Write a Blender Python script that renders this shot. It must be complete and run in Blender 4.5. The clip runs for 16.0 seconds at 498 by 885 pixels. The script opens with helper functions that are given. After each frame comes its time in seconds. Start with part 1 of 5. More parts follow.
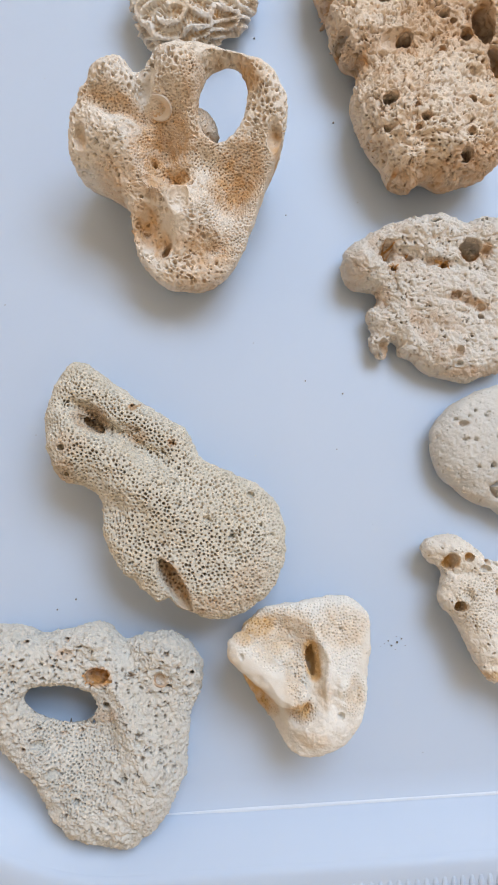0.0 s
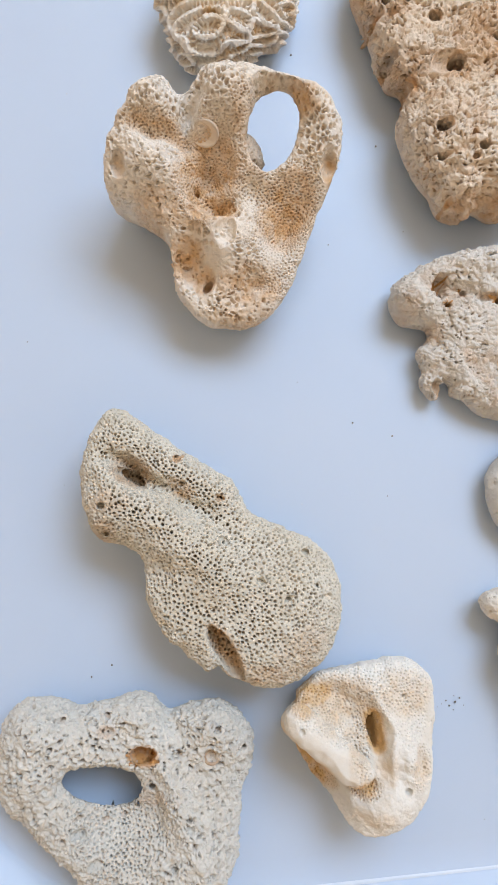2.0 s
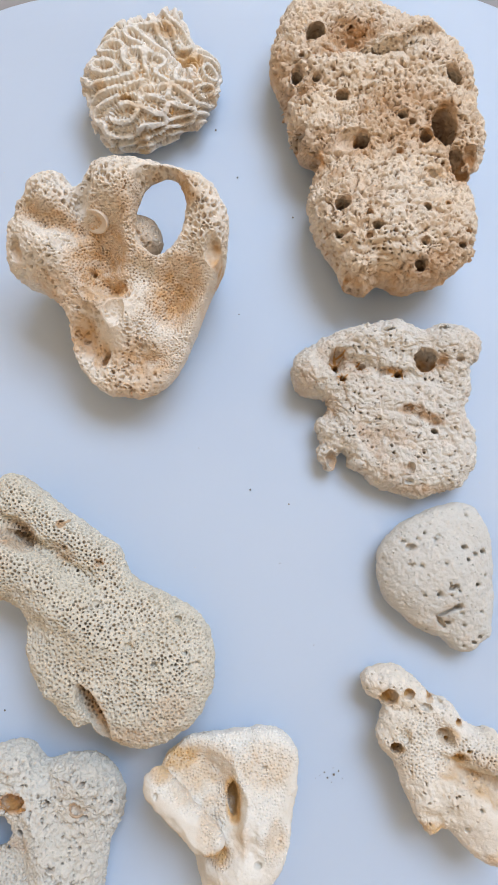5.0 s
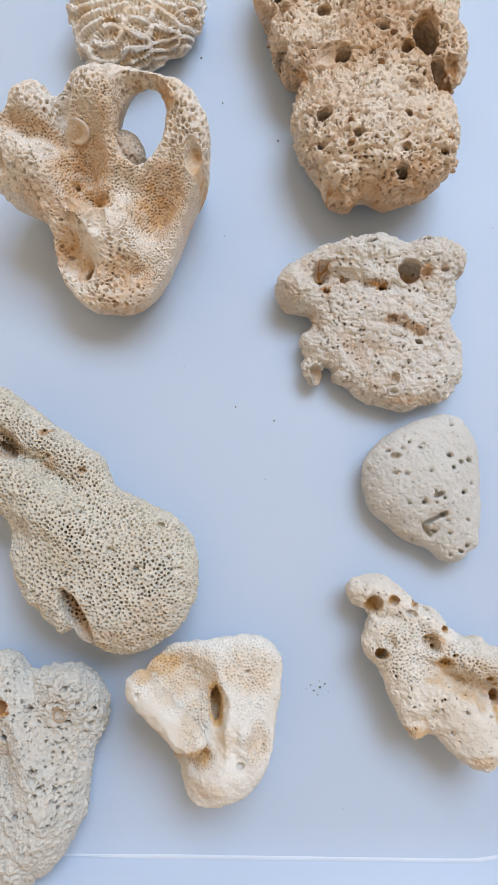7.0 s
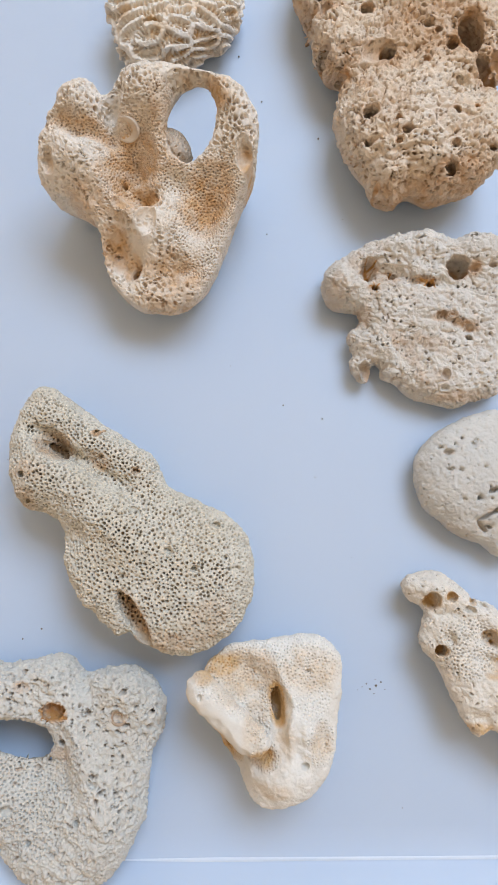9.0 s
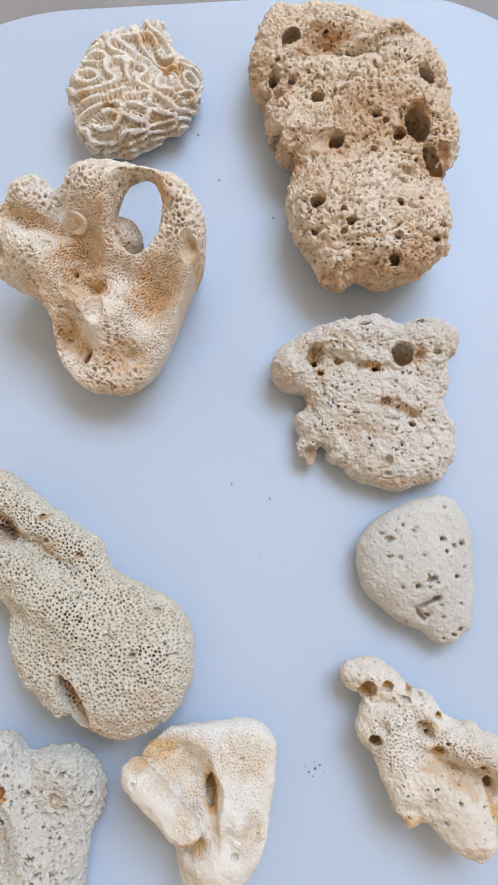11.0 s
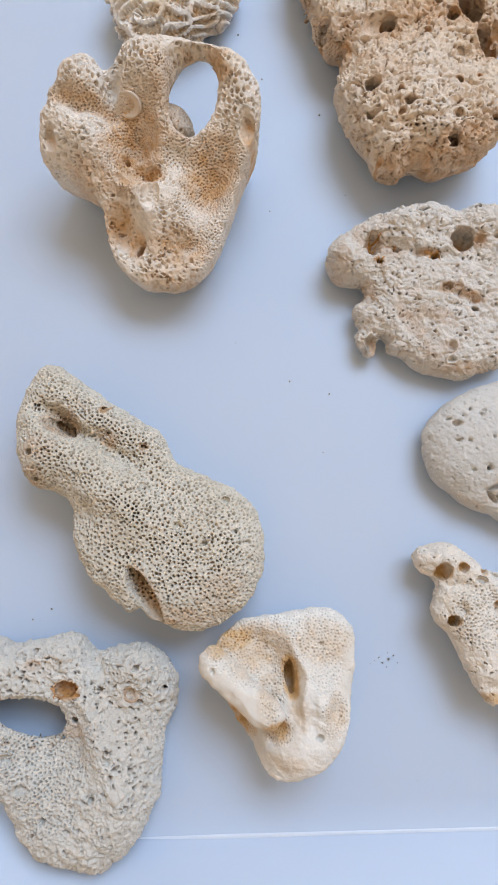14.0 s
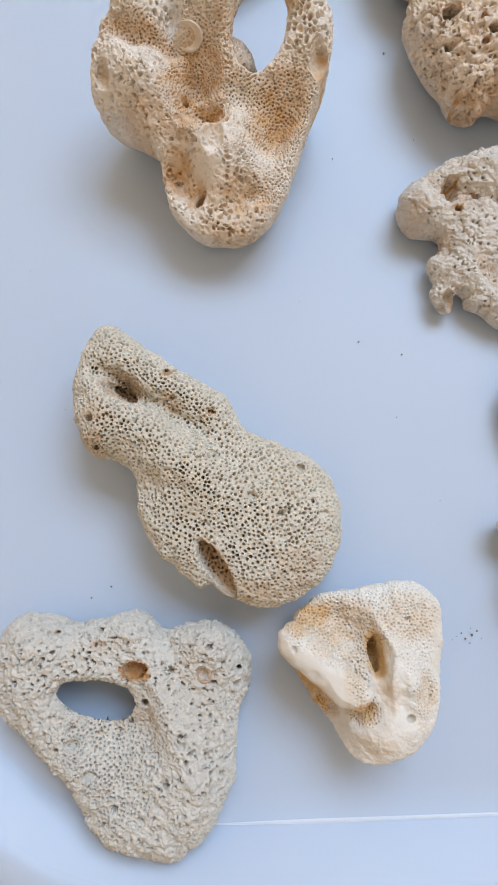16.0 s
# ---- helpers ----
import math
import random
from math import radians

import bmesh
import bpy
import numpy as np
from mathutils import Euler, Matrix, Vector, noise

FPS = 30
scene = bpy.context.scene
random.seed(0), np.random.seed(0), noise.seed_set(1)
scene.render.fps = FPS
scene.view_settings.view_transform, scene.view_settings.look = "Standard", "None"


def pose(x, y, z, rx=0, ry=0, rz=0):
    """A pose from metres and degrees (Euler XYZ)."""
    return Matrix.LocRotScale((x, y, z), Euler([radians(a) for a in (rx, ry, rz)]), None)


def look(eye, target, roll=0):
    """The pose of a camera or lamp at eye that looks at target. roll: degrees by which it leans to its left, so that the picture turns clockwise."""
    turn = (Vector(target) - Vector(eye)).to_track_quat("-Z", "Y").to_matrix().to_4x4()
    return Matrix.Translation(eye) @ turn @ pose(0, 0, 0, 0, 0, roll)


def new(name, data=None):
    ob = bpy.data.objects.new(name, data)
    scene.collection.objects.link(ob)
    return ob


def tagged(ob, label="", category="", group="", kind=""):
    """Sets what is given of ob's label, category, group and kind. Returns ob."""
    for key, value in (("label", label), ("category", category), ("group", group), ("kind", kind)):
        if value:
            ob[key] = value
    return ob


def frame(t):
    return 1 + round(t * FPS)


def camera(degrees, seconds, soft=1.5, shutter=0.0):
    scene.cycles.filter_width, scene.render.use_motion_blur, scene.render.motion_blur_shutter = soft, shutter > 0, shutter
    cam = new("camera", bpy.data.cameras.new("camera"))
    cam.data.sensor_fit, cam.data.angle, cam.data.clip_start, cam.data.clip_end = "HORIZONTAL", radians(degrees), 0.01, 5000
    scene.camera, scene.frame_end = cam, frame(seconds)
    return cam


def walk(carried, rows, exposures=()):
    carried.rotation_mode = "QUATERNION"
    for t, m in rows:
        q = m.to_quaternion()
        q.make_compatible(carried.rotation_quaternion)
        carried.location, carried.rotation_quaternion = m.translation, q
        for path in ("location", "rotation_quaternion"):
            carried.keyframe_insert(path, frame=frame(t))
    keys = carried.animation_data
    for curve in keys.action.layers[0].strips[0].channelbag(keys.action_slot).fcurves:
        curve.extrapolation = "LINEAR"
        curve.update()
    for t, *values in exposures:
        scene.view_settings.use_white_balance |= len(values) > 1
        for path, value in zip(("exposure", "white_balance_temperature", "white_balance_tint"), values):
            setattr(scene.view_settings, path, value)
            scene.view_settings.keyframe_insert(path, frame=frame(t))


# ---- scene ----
cam = camera(47.0, 16.0, soft=1.7)
PATH = [
    (0, -0.0033, -0.0143, 0.1962, 7.15, -2.22, -2.45),
    (0.5, -0.0100, -0.0119, 0.1869, 6.72, -2.79, -4.04),
    (1, -0.0154, -0.0095, 0.1841, 6.79, -3.14, -4.74),
    (1.5, -0.0243, -0.0053, 0.1826, 7.06, -4.31, -4.26),
    (2, -0.0244, 0.0039, 0.1835, 7.11, -4.55, -3.14),
    (2.5, -0.0194, 0.0059, 0.1852, 7.28, -3.01, -3.36),
    (3, -0.0070, 0.0110, 0.1886, 7.26, -1.94, -2.26),
    (3.5, 0.0062, 0.0151, 0.1915, 7.34, -1.04, -1.53),
    (4, 0.0101, 0.0221, 0.1937, 7.76, -0.31, -0.23),
    (4.5, 0.0199, 0.0231, 0.1947, 7.68, 0.77, -0.34),
    (5, 0.0295, 0.0204, 0.1944, 7.82, 1.17, -0.29),
    (5.2, 0.0343, 0.0200, 0.1939, 7.41, 1.88, -0.07),
    (7.3, 0.0382, -0.0142, 0.1886, 8.51, 2.44, -0.69),
    (7.5, 0.0340, -0.0164, 0.1881, 8.54, 2.33, -0.83),
    (8, 0.0248, -0.0176, 0.1894, 8.79, 1.88, -1.66),
    (8.2, 0.0195, -0.0183, 0.1891, 8.85, 1.52, -1.99),
    (10.3, 0.0214, 0.0075, 0.1899, 8.25, 2.53, -0.15),
    (10.5, 0.0290, 0.0078, 0.1908, 8.28, 2.23, -0.63),
    (11, 0.0418, 0.0140, 0.1955, 9.09, 2.93, -0.55),
    (11.5, 0.0465, 0.0092, 0.1903, 8.30, 3.25, -1.34),
    (12, 0.0524, -0.0014, 0.1859, 8.27, 2.91, -0.93),
    (12.5, 0.0489, -0.0123, 0.1862, 8.54, 2.46, -1.47),
    (13, 0.0368, -0.0154, 0.1863, 8.31, 1.84, -1.86),
    (13.5, 0.0254, -0.0154, 0.1870, 8.54, 1.97, -1.81),
    (14, 0.0168, -0.0178, 0.1874, 8.65, 1.98, -2.43),
    (14.5, 0.0104, -0.0185, 0.1884, 8.63, 1.23, -3.06),
    (15, 0.0073, -0.0168, 0.1877, 8.29, 1.34, -2.77),
    (15.5, 0.0001, -0.0196, 0.1833, 7.67, 1.30, -2.89),
    (16, -0.0042, -0.0205, 0.1755, 6.98, 2.28, -3.14),
]
# seconds, stops, kelvin, tint
EXPOSURES = [(0, -0.03, 6490, 9.0), (1, -0.02, 6450, 9.0), (2, 0.06, 6410, 9.0), (3.5, 0.05, 6410, 9.0), (5, 0.04, 6450, 9.0), (8, -0.07, 6330, 9.0), (10.5, 0.01, 6390, 9.0), (11.5, 0.01, 6370, 9.0), (12.5, -0.03, 6270, 9.0), (13, -0.09, 6270, 9.0), (14.5, -0.06, 6310, 11.0), (16, -0.05, 6350, 9.0)]
walk(cam, [(t, pose(x, y, z, rx, ry, rz)) for t, x, y, z, rx, ry, rz in PATH], EXPOSURES)

import collections
import mathutils

# ---- light: a daylight window beside the table, unseen, in a closed room added for fill ----
world = bpy.data.worlds.new("world")
scene.world = world
world.use_nodes = True
wn = world.node_tree
sky = wn.nodes.new("ShaderNodeTexSky")
sky.sky_type, sky.sun_disc = "NISHITA", False
sky.sun_elevation, sky.sun_rotation = radians(35), radians(200)
wn.links.new(sky.outputs["Color"], wn.nodes["Background"].inputs["Color"])
wn.nodes["Background"].inputs["Strength"].default_value = 0.10

WINDOW_AZIMUTH = 56.0      # degrees from +x to the wall that holds the window
TABLE_Z = -0.006
ROOM = Matrix.Rotation(radians(WINDOW_AZIMUTH), 4, "Z")


def area_lamp(name, m, sx, sy, watts, colour):
    la = bpy.data.lights.new(name, "AREA")
    la.shape, la.size, la.size_y, la.energy, la.color = "RECTANGLE", sx, sy, watts, colour
    ob = new(name, la)
    ob.matrix_world = m
    return ob


lamp_at = ROOM @ Vector((1.50, 0, 1.80))
area_lamp("window_daylight", look(lamp_at, (0.03, 0.04, 0.0)), 1.65, 1.05, 51.0, (0.607, 0.768, 1.0))


# ---- materials ----
class Nodes:
    def __init__(self, name):
        self.mat = bpy.data.materials.new(name)
        self.mat.use_nodes = True
        self.t = self.mat.node_tree
        self.bsdf = self.t.nodes["Principled BSDF"]
        self.pos = self.add("ShaderNodeTexCoord").outputs["Object"]

    def add(self, kind, **values):
        n = self.t.nodes.new(kind)
        for k, v in values.items():
            n.inputs[k.replace("_", " ")].default_value = v
        return n

    def link(self, a, b):
        self.t.links.new(a, b)

    def noise(self, scale, detail=4.0, rough=0.55):
        n = self.add("ShaderNodeTexNoise", Scale=scale, Detail=detail, Roughness=rough)
        self.link(self.pos, n.inputs["Vector"])
        return n.outputs["Fac"]

    def ramp(self, fac, lo, hi):
        n = self.add("ShaderNodeMapRange", From_Min=lo, From_Max=hi)
        self.link(fac, n.inputs["Value"])
        return n.outputs["Result"]

    def mix(self, fac, a, b):
        n = self.t.nodes.new("ShaderNodeMix")
        n.data_type = "RGBA"
        for sock, v in ((n.inputs["Factor"], fac), (n.inputs["A"], a), (n.inputs["B"], b)):
            if isinstance(v, tuple):
                sock.default_value = (*v, 1.0)
            elif isinstance(v, float):
                sock.default_value = v
            else:
                self.link(v, sock)
        return n.outputs["Result"]

    def times(self, a, k):
        n = self.t.nodes.new("ShaderNodeMath")
        n.operation = "MULTIPLY"
        self.link(a, n.inputs[0])
        if isinstance(k, float):
            n.inputs[1].default_value = k
        else:
            self.link(k, n.inputs[1])
        return n.outputs[0]

    def bump(self, height, strength, distance):
        n = self.add("ShaderNodeBump", Strength=strength, Distance=distance)
        self.link(height, n.inputs["Height"])
        self.link(n.outputs["Normal"], self.bsdf.inputs["Normal"])

    def finish(self, colour, rough, specular=0.5):
        if isinstance(colour, tuple):
            self.bsdf.inputs["Base Color"].default_value = (*colour, 1)
        else:
            self.link(colour, self.bsdf.inputs["Base Color"])
        if isinstance(rough, float):
            self.bsdf.inputs["Roughness"].default_value = rough
        else:
            self.link(rough, self.bsdf.inputs["Roughness"])
        self.bsdf.inputs["Specular IOR Level"].default_value = specular
        return self.mat


def coral_material(name, base, pale, tan, grey=(0.52, 0.48, 0.44), grain=0.5):
    """Old limestone skeleton: cream, bleached in patches, greyed in flecks, tan in stains and recesses where the vertex
    attribute says.
    """
    n = Nodes(name)
    att = n.t.nodes.new("ShaderNodeAttribute")
    att.attribute_name = "stain_tint"
    broad = n.ramp(n.noise(55, 3), 0.35, 0.68)
    c = n.mix(broad, base, pale)
    c = n.mix(n.times(n.ramp(n.noise(380, 5, 0.65), 0.52, 0.78), 0.45), c, grey)
    c = n.mix(n.times(n.ramp(n.noise(900, 3), 0.45, 0.75), 0.30), c, pale)
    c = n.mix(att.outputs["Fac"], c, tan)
    n.bump(n.noise(2600, 4, 0.7), grain, 0.00035)
    return n.finish(c, 0.88, 0.25)


def plastic_material():
    n = Nodes("glossy_white_plastic")
    c = n.mix(n.ramp(n.noise(9, 3), 0.3, 0.7), (0.522, 0.603, 0.728), (0.544, 0.623, 0.742))
    r = n.add("ShaderNodeMapRange", From_Min=0.3, From_Max=0.7, To_Min=0.42, To_Max=0.48)
    n.link(n.noise(60, 5), r.inputs["Value"])
    n.bump(n.noise(35, 2), 0.06, 0.002)
    return n.finish(c, r.outputs["Result"], 0.4)


def plain_material(name, a, b, scale, rough):
    n = Nodes(name)
    n.bump(n.noise(scale * 6, 5), 0.15, 0.002)
    return n.finish(n.mix(n.ramp(n.noise(scale, 5), 0.3, 0.7), a, b), rough)


MAT = dict(
    heart=coral_material("coral_cream", (0.81, 0.688, 0.552), (0.87, 0.787, 0.69), (0.665, 0.415, 0.215)),
    pear=coral_material("coral_beige", (0.66, 0.585, 0.465), (0.72, 0.655, 0.545), (0.545, 0.345, 0.19)),
    tri=coral_material("coral_grey", (0.665, 0.615, 0.535), (0.725, 0.68, 0.605), (0.60, 0.31, 0.11), grain=0.7),
    white=coral_material("coral_bleached", (0.80, 0.725, 0.625), (0.84, 0.79, 0.715), (0.67, 0.425, 0.195), (0.70, 0.64, 0.565), 0.35),
    brown=coral_material("coral_tan", (0.80, 0.63, 0.46), (0.835, 0.71, 0.575), (0.56, 0.315, 0.15), grain=0.7),
    flat=coral_material("coral_ash", (0.705, 0.63, 0.54), (0.755, 0.695, 0.615), (0.501, 0.254, 0.084), grain=0.7),
    pebble=coral_material("coral_worn", (0.615, 0.575, 0.515), (0.675, 0.64, 0.58), (0.586, 0.439, 0.306), (0.606, 0.536, 0.473), 0.4),
    small=coral_material("coral_ivory", (0.79, 0.69, 0.565), (0.84, 0.765, 0.67), (0.627, 0.380, 0.158), grain=0.6),
    brain=coral_material("coral_maze", (0.82, 0.735, 0.62), (0.86, 0.79, 0.71), (0.690, 0.449, 0.223), grain=0.4),
)
PLASTIC = plastic_material()
# paler plastic that paints the highlight along the floor crease
CREASE_HIGHLIGHT = plain_material("crease_highlight_plastic", (0.68, 0.73, 0.81), (0.72, 0.77, 0.84), 60, 0.4)
SHELL = plain_material("worm_tube_shell", (0.74, 0.58, 0.44), (0.78, 0.66, 0.54), 200, 0.45)
TABLE = plain_material("grey_tabletop", (0.30, 0.275, 0.275), (0.34, 0.315, 0.31), 30, 0.6)
WALL = plain_material("warm_wall_paint", (0.91, 0.715, 0.505), (0.92, 0.735, 0.535), 3, 0.9)
FLOORING = plain_material("brown_flooring", (0.50, 0.37, 0.25), (0.58, 0.44, 0.31), 4, 0.6)
DARK_GRAIN = plain_material("dark_sand", (0.14, 0.12, 0.10), (0.26, 0.22, 0.18), 900, 0.8)
PALE_GRAIN = plain_material("pale_sand", (0.60, 0.57, 0.52), (0.70, 0.67, 0.62), 900, 0.8)


def mesh_of(name, bm, material):
    me = bpy.data.meshes.new(name)
    bm.to_mesh(me)
    bm.free()
    me.materials.append(material)
    return me


def part(name, bm, material, parent=None, label=""):
    ob = new(name, mesh_of(name, bm, material))
    ob.parent = parent
    return tagged(ob, label)


# ---- the closed room: unseen, added to bounce warm fill onto the tray ----
def slab(name, x0, x1, y0, y1, z0, z1, material, label):
    bm = bmesh.new()
    bmesh.ops.create_cube(bm, size=1)
    for v in bm.verts:
        v.co = ((x0, x1)[v.co.x > 0], (y0, y1)[v.co.y > 0], (z0, z1)[v.co.z > 0])
    ob = part(name, bm, material)
    ob.matrix_world = ROOM
    return tagged(ob, label, name.split("_")[0], kind="structure")


ZF, ZC = TABLE_Z - 0.74, 2.45
XB, XW, YS = -1.08, 1.56, 1.1
slab("floor", XB, XW, -YS, YS, ZF - 0.1, ZF, FLOORING, "unseen brown floor, added to bounce fill light")
slab("ceiling", XB, XW, -YS, YS, ZC, ZC + 0.1, WALL, "unseen warm ceiling, added to bounce fill light")
slab("wall_back", XB - 0.1, XB, -YS, YS, ZF, ZC, WALL, "unseen warm wall, added to bounce fill light")
slab("wall_side", XB, XW, -YS - 0.1, -YS, ZF, ZC, WALL, "unseen warm wall, added to bounce fill light")
slab("wall_side_far", XB, XW, YS, YS + 0.1, ZF, ZC, WALL, "unseen warm wall, added to bounce fill light")


def window_wall():
    """A wall with one opening through it."""
    bm = bmesh.new()
    for y0, y1, z0, z1 in ((-YS, -0.86, ZF, ZC), (0.86, YS, ZF, ZC), (-0.86, 0.86, ZF, 1.24), (-0.86, 0.86, 2.36, ZC)):
        made = bmesh.ops.create_cube(bm, size=1)["verts"]
        for v in made:
            v.co = ((XW, XW + 0.15)[v.co.x > 0], (y0, y1)[v.co.y > 0], (z0, z1)[v.co.z > 0])
    ob = part("wall_window", bm, WALL)
    ob.matrix_world = ROOM
    tagged(ob, "unseen warm wall with a window opening, added to bounce light", "wall", kind="structure")


window_wall()


def table():
    bm = bmesh.new()
    made = bmesh.ops.create_cube(bm, size=1)["verts"]
    for v in made:
        v.co = (v.co.x * 1.3, v.co.y * 0.9, TABLE_Z - 0.015 + v.co.z * 0.03)
    bmesh.ops.bevel(bm, geom=bm.edges[:], offset=0.004, segments=2, affect="EDGES")
    base = tagged(new("table"), "plain grey tabletop under the white tray", "table")
    part("tabletop", bm, TABLE, base)
    for sx in (-1, 1):
        for sy in (-1, 1):
            bm = bmesh.new()
            bmesh.ops.create_cone(bm, cap_ends=True, segments=16, radius1=0.02, radius2=0.028, depth=0.708)
            leg = part("leg", bm, TABLE, base)
            leg.location = (sx * 0.58, sy * 0.38, TABLE_Z - 0.03 - 0.354)


table()


# ---- the tray ----
TRAY = dict(x=0.0175, y=0.0445, hx=0.1475, hy=0.1775, r=0.094)


def rounded_loop(inset, z, n=20):
    hx, hy = TRAY["hx"] - inset, TRAY["hy"] - inset
    pts = []
    for sx, sy, a0 in ((1, 1, 0), (-1, 1, 90), (-1, -1, 180), (1, -1, 270)):
        r = max({0: 0.084, 270: 0.072}.get(a0, TRAY["r"]) - inset, 0.01)
        cx, cy = sx * (hx - r), sy * (hy - r)
        for i in range(n + 1):
            a = radians(a0 + 90 * i / n)
            x, y = cx + r * math.cos(a), cy + r * math.sin(a)
            low = min(max((y + 0.03) / 0.13, 0), 1)
            low = low * low * (3 - 2 * low)
            pts.append((x, y, z * (1 - 0.94 * low) if z > 0 else z))
    return pts


def ring_mesh(profile, close_first=False, close_last=False):
    bm = bmesh.new()
    loops = [[bm.verts.new(p) for p in rounded_loop(s, z)] for s, z in profile]
    for a, b in zip(loops, loops[1:]):
        for i in range(len(a)):
            j = (i + 1) % len(a)
            bm.faces.new((a[i], a[j], b[j], b[i]))
    if close_first:
        bm.faces.new(loops[0][::-1])
    if close_last:
        bm.faces.new(loops[-1])
    for f in bm.faces:
        f.smooth = len(f.verts) == 4
    return bm


def tray():
    base = tagged(new("serving_tray"), "glossy white plastic tray with rounded corners and ribbed rim, holding corals", "tray")
    base.location = (TRAY["x"], TRAY["y"], 0)
    outer = [(0.034, -0.006), (0.029, -0.0055), (0.018, 0.002), (0.0125, 0.0070), (0.0110, 0.0090)]
    inner = [(0.0112, 0.0104), (0.0122, 0.0100), (0.0136, 0.0088), (0.0156, 0.0074), (0.0180, 0.0056), (0.0204, 0.0037), (0.0225, 0.0020),
             (0.0241, 0.0007), (0.0248, 0.0000), (0.034, 0.0), (0.06, 0.0)]
    part("basin", ring_mesh(outer + inner, True, True), PLASTIC, base)
    rim = ring_mesh([(0.0120, 0.0078), (0.0012, 0.0062), (0.0, 0.0068), (0.0003, 0.0082), (0.0014, 0.0095), (0.0040, 0.0103), (0.0080, 0.0108), (0.0104, 0.0108), (0.0122, 0.0103), (0.0136, 0.0086), (0.0146, 0.0072), (0.0153, 0.0060), (0.0125, 0.0050), (0.0120, 0.0078)])
    part("rim", rim, PLASTIC, base)
    # a slight ridge where the floor turns up into the wall, its highlight painted paler
    bm = bmesh.new()
    loop = [Vector(q) for q in rounded_loop(0.0251, 0.0, 40) if q[1] < -0.10]
    loop = sorted((q for q in loop if -0.055 < q.x < 0.100), key=lambda q: q.x)
    line = [loop[0].lerp(loop[-1], 0.0)]
    for q in loop[1:]:
        steps = max(1, int((q - line[-1]).length / 0.004))
        line += [line[-1].lerp(q, (k + 1) / steps) for k in range(steps)]
    rows = []
    for i, q in enumerate(line):
        t = i / (len(line) - 1)
        w = min(1.0, 5 * t, 5 * (1 - t)) * (0.85 + 0.15 * math.sin(9 * t))
        rows.append([bm.verts.new((q.x, q.y + dy, z)) for dy, z in ((0.0004 * w, 0.00001), (0.0002 * w, 0.0003 * w), (0.0, 0.00045 * w), (-0.0003 * w, 0.0005 * w), (-0.0007 * w, 0.0004))])
    for a, b in zip(rows, rows[1:]):
        for k in range(4):
            bm.faces.new((a[k], a[k + 1], b[k + 1], b[k])).smooth = True
    bmesh.ops.recalc_face_normals(bm, faces=bm.faces[:])
    part("ridge", bm, CREASE_HIGHLIGHT, base, "low ridge along the tray wall foot, highlight painted in")
    bm = bmesh.new()
    bmesh.ops.create_uvsphere(bm, u_segments=8, v_segments=6, radius=1.0)
    for v in bm.verts:
        v.co = (v.co.x * 0.0010, v.co.y * 0.0030, v.co.z * 0.0006)
    for f in bm.faces:
        f.smooth = True
    rib = mesh_of("rib", bm, PLASTIC)
    for k in range(52):
        o = new("rib", rib)
        o.parent = base
        o.location = (-0.060 + 0.0028 * k, -(TRAY["hy"] - 0.0052), 0.0104)


tray()

# ---- plans of the corals: outlines, lobes, lumps, holes and stains, in millimetres ----
SHAPES = {}


def shape(key, at, outline):
    SHAPES[key] = dict(at=at, outline=outline, lumps=[], lobes=[], knobs=[], arches=[], pits=[], stains=[], fine=[], smooth=[], hole=[])


def lump(key, *n):
    SHAPES[key]["lumps"].append(n)


def lobe(key, *n):
    SHAPES[key]["lobes"].append(n)


def knob(key, *n):
    SHAPES[key]["knobs"].append(n)


def arch(key, *n):
    SHAPES[key]["arches"].append(n)


def pit(key, *n):
    SHAPES[key]["pits"].append(n)


def stain_tint(key, *n):
    SHAPES[key]["stains"].append(n)


def fine(key, *n):
    SHAPES[key]["fine"].append(n)


def smooth(key, *n):
    SHAPES[key]["smooth"].append(n)


def hole(key, *n):
    SHAPES[key]["hole"].append(n)


# shapes begin
shape('heart', (-13, 100), [(0.7, 27.6), (7.6, 26.7), (14.8, 24.7), (22.1, 22.8), (28.4, 19.4), (32.5, 13.4), (33.3, 8.7), (31.9, 1.4), (28.3, -5.8), (25.2, -13.4), (22.3, -20.4), (19.1, -27.4), (15.8, -32.5), (11.5, -36.2), (5.5, -39.4), (-2.3, -39.4), (-8.1, -37.9), (-12.9, -33.5), (-16.6, -28.1), (-17.7, -19.2), (-17.9, -15.6), (-21.4, -9.9), (-28.1, -5.5), (-33.8, -3.1), (-35.3, 1.8), (-34.5, 8.2), (-31.8, 13.6), (-28.9, 18.2), (-26.4, 22.2), (-21.7, 23.6), (-16.3, 23.9), (-12.8, 19.8), (-8.2, 24.1), (-4.4, 26.6)])
lump('heart', -19.76, 14.12, 7.19, 5.4, -50, 5)
lump('heart', -20.74, 0.6, 11.98, 5.72, -35, 5)
lump('heart', 0.78, 16.42, 9.91, 7.66, 20, 5)
lump('heart', 28.63, 4.39, 5.57, 13.92, 5, 3)
lump('heart', 21.62, 17.25, 8.14, 4.07, -30, 2)
lump('heart', 1.31, -17.67, 6.71, 14.37, 80, 4)
lump('heart', 1.16, -35.49, 14.82, 5.93, 0, 1)
lump('heart', -9.7, -11.59, 5.67, 2.84, -40, 3)
lump('heart', -18.02, 9.03, 9.99, 2.7, -14, -4.5)
lump('heart', -5.92, 0.12, 5.56, 11.12, -25, -9.1)
lump('heart', -2.86, -9.01, 4.34, 2.83, 0, -6.5)
lump('heart', 16.89, -12.48, 5.91, 11.44, -35, -7.8)
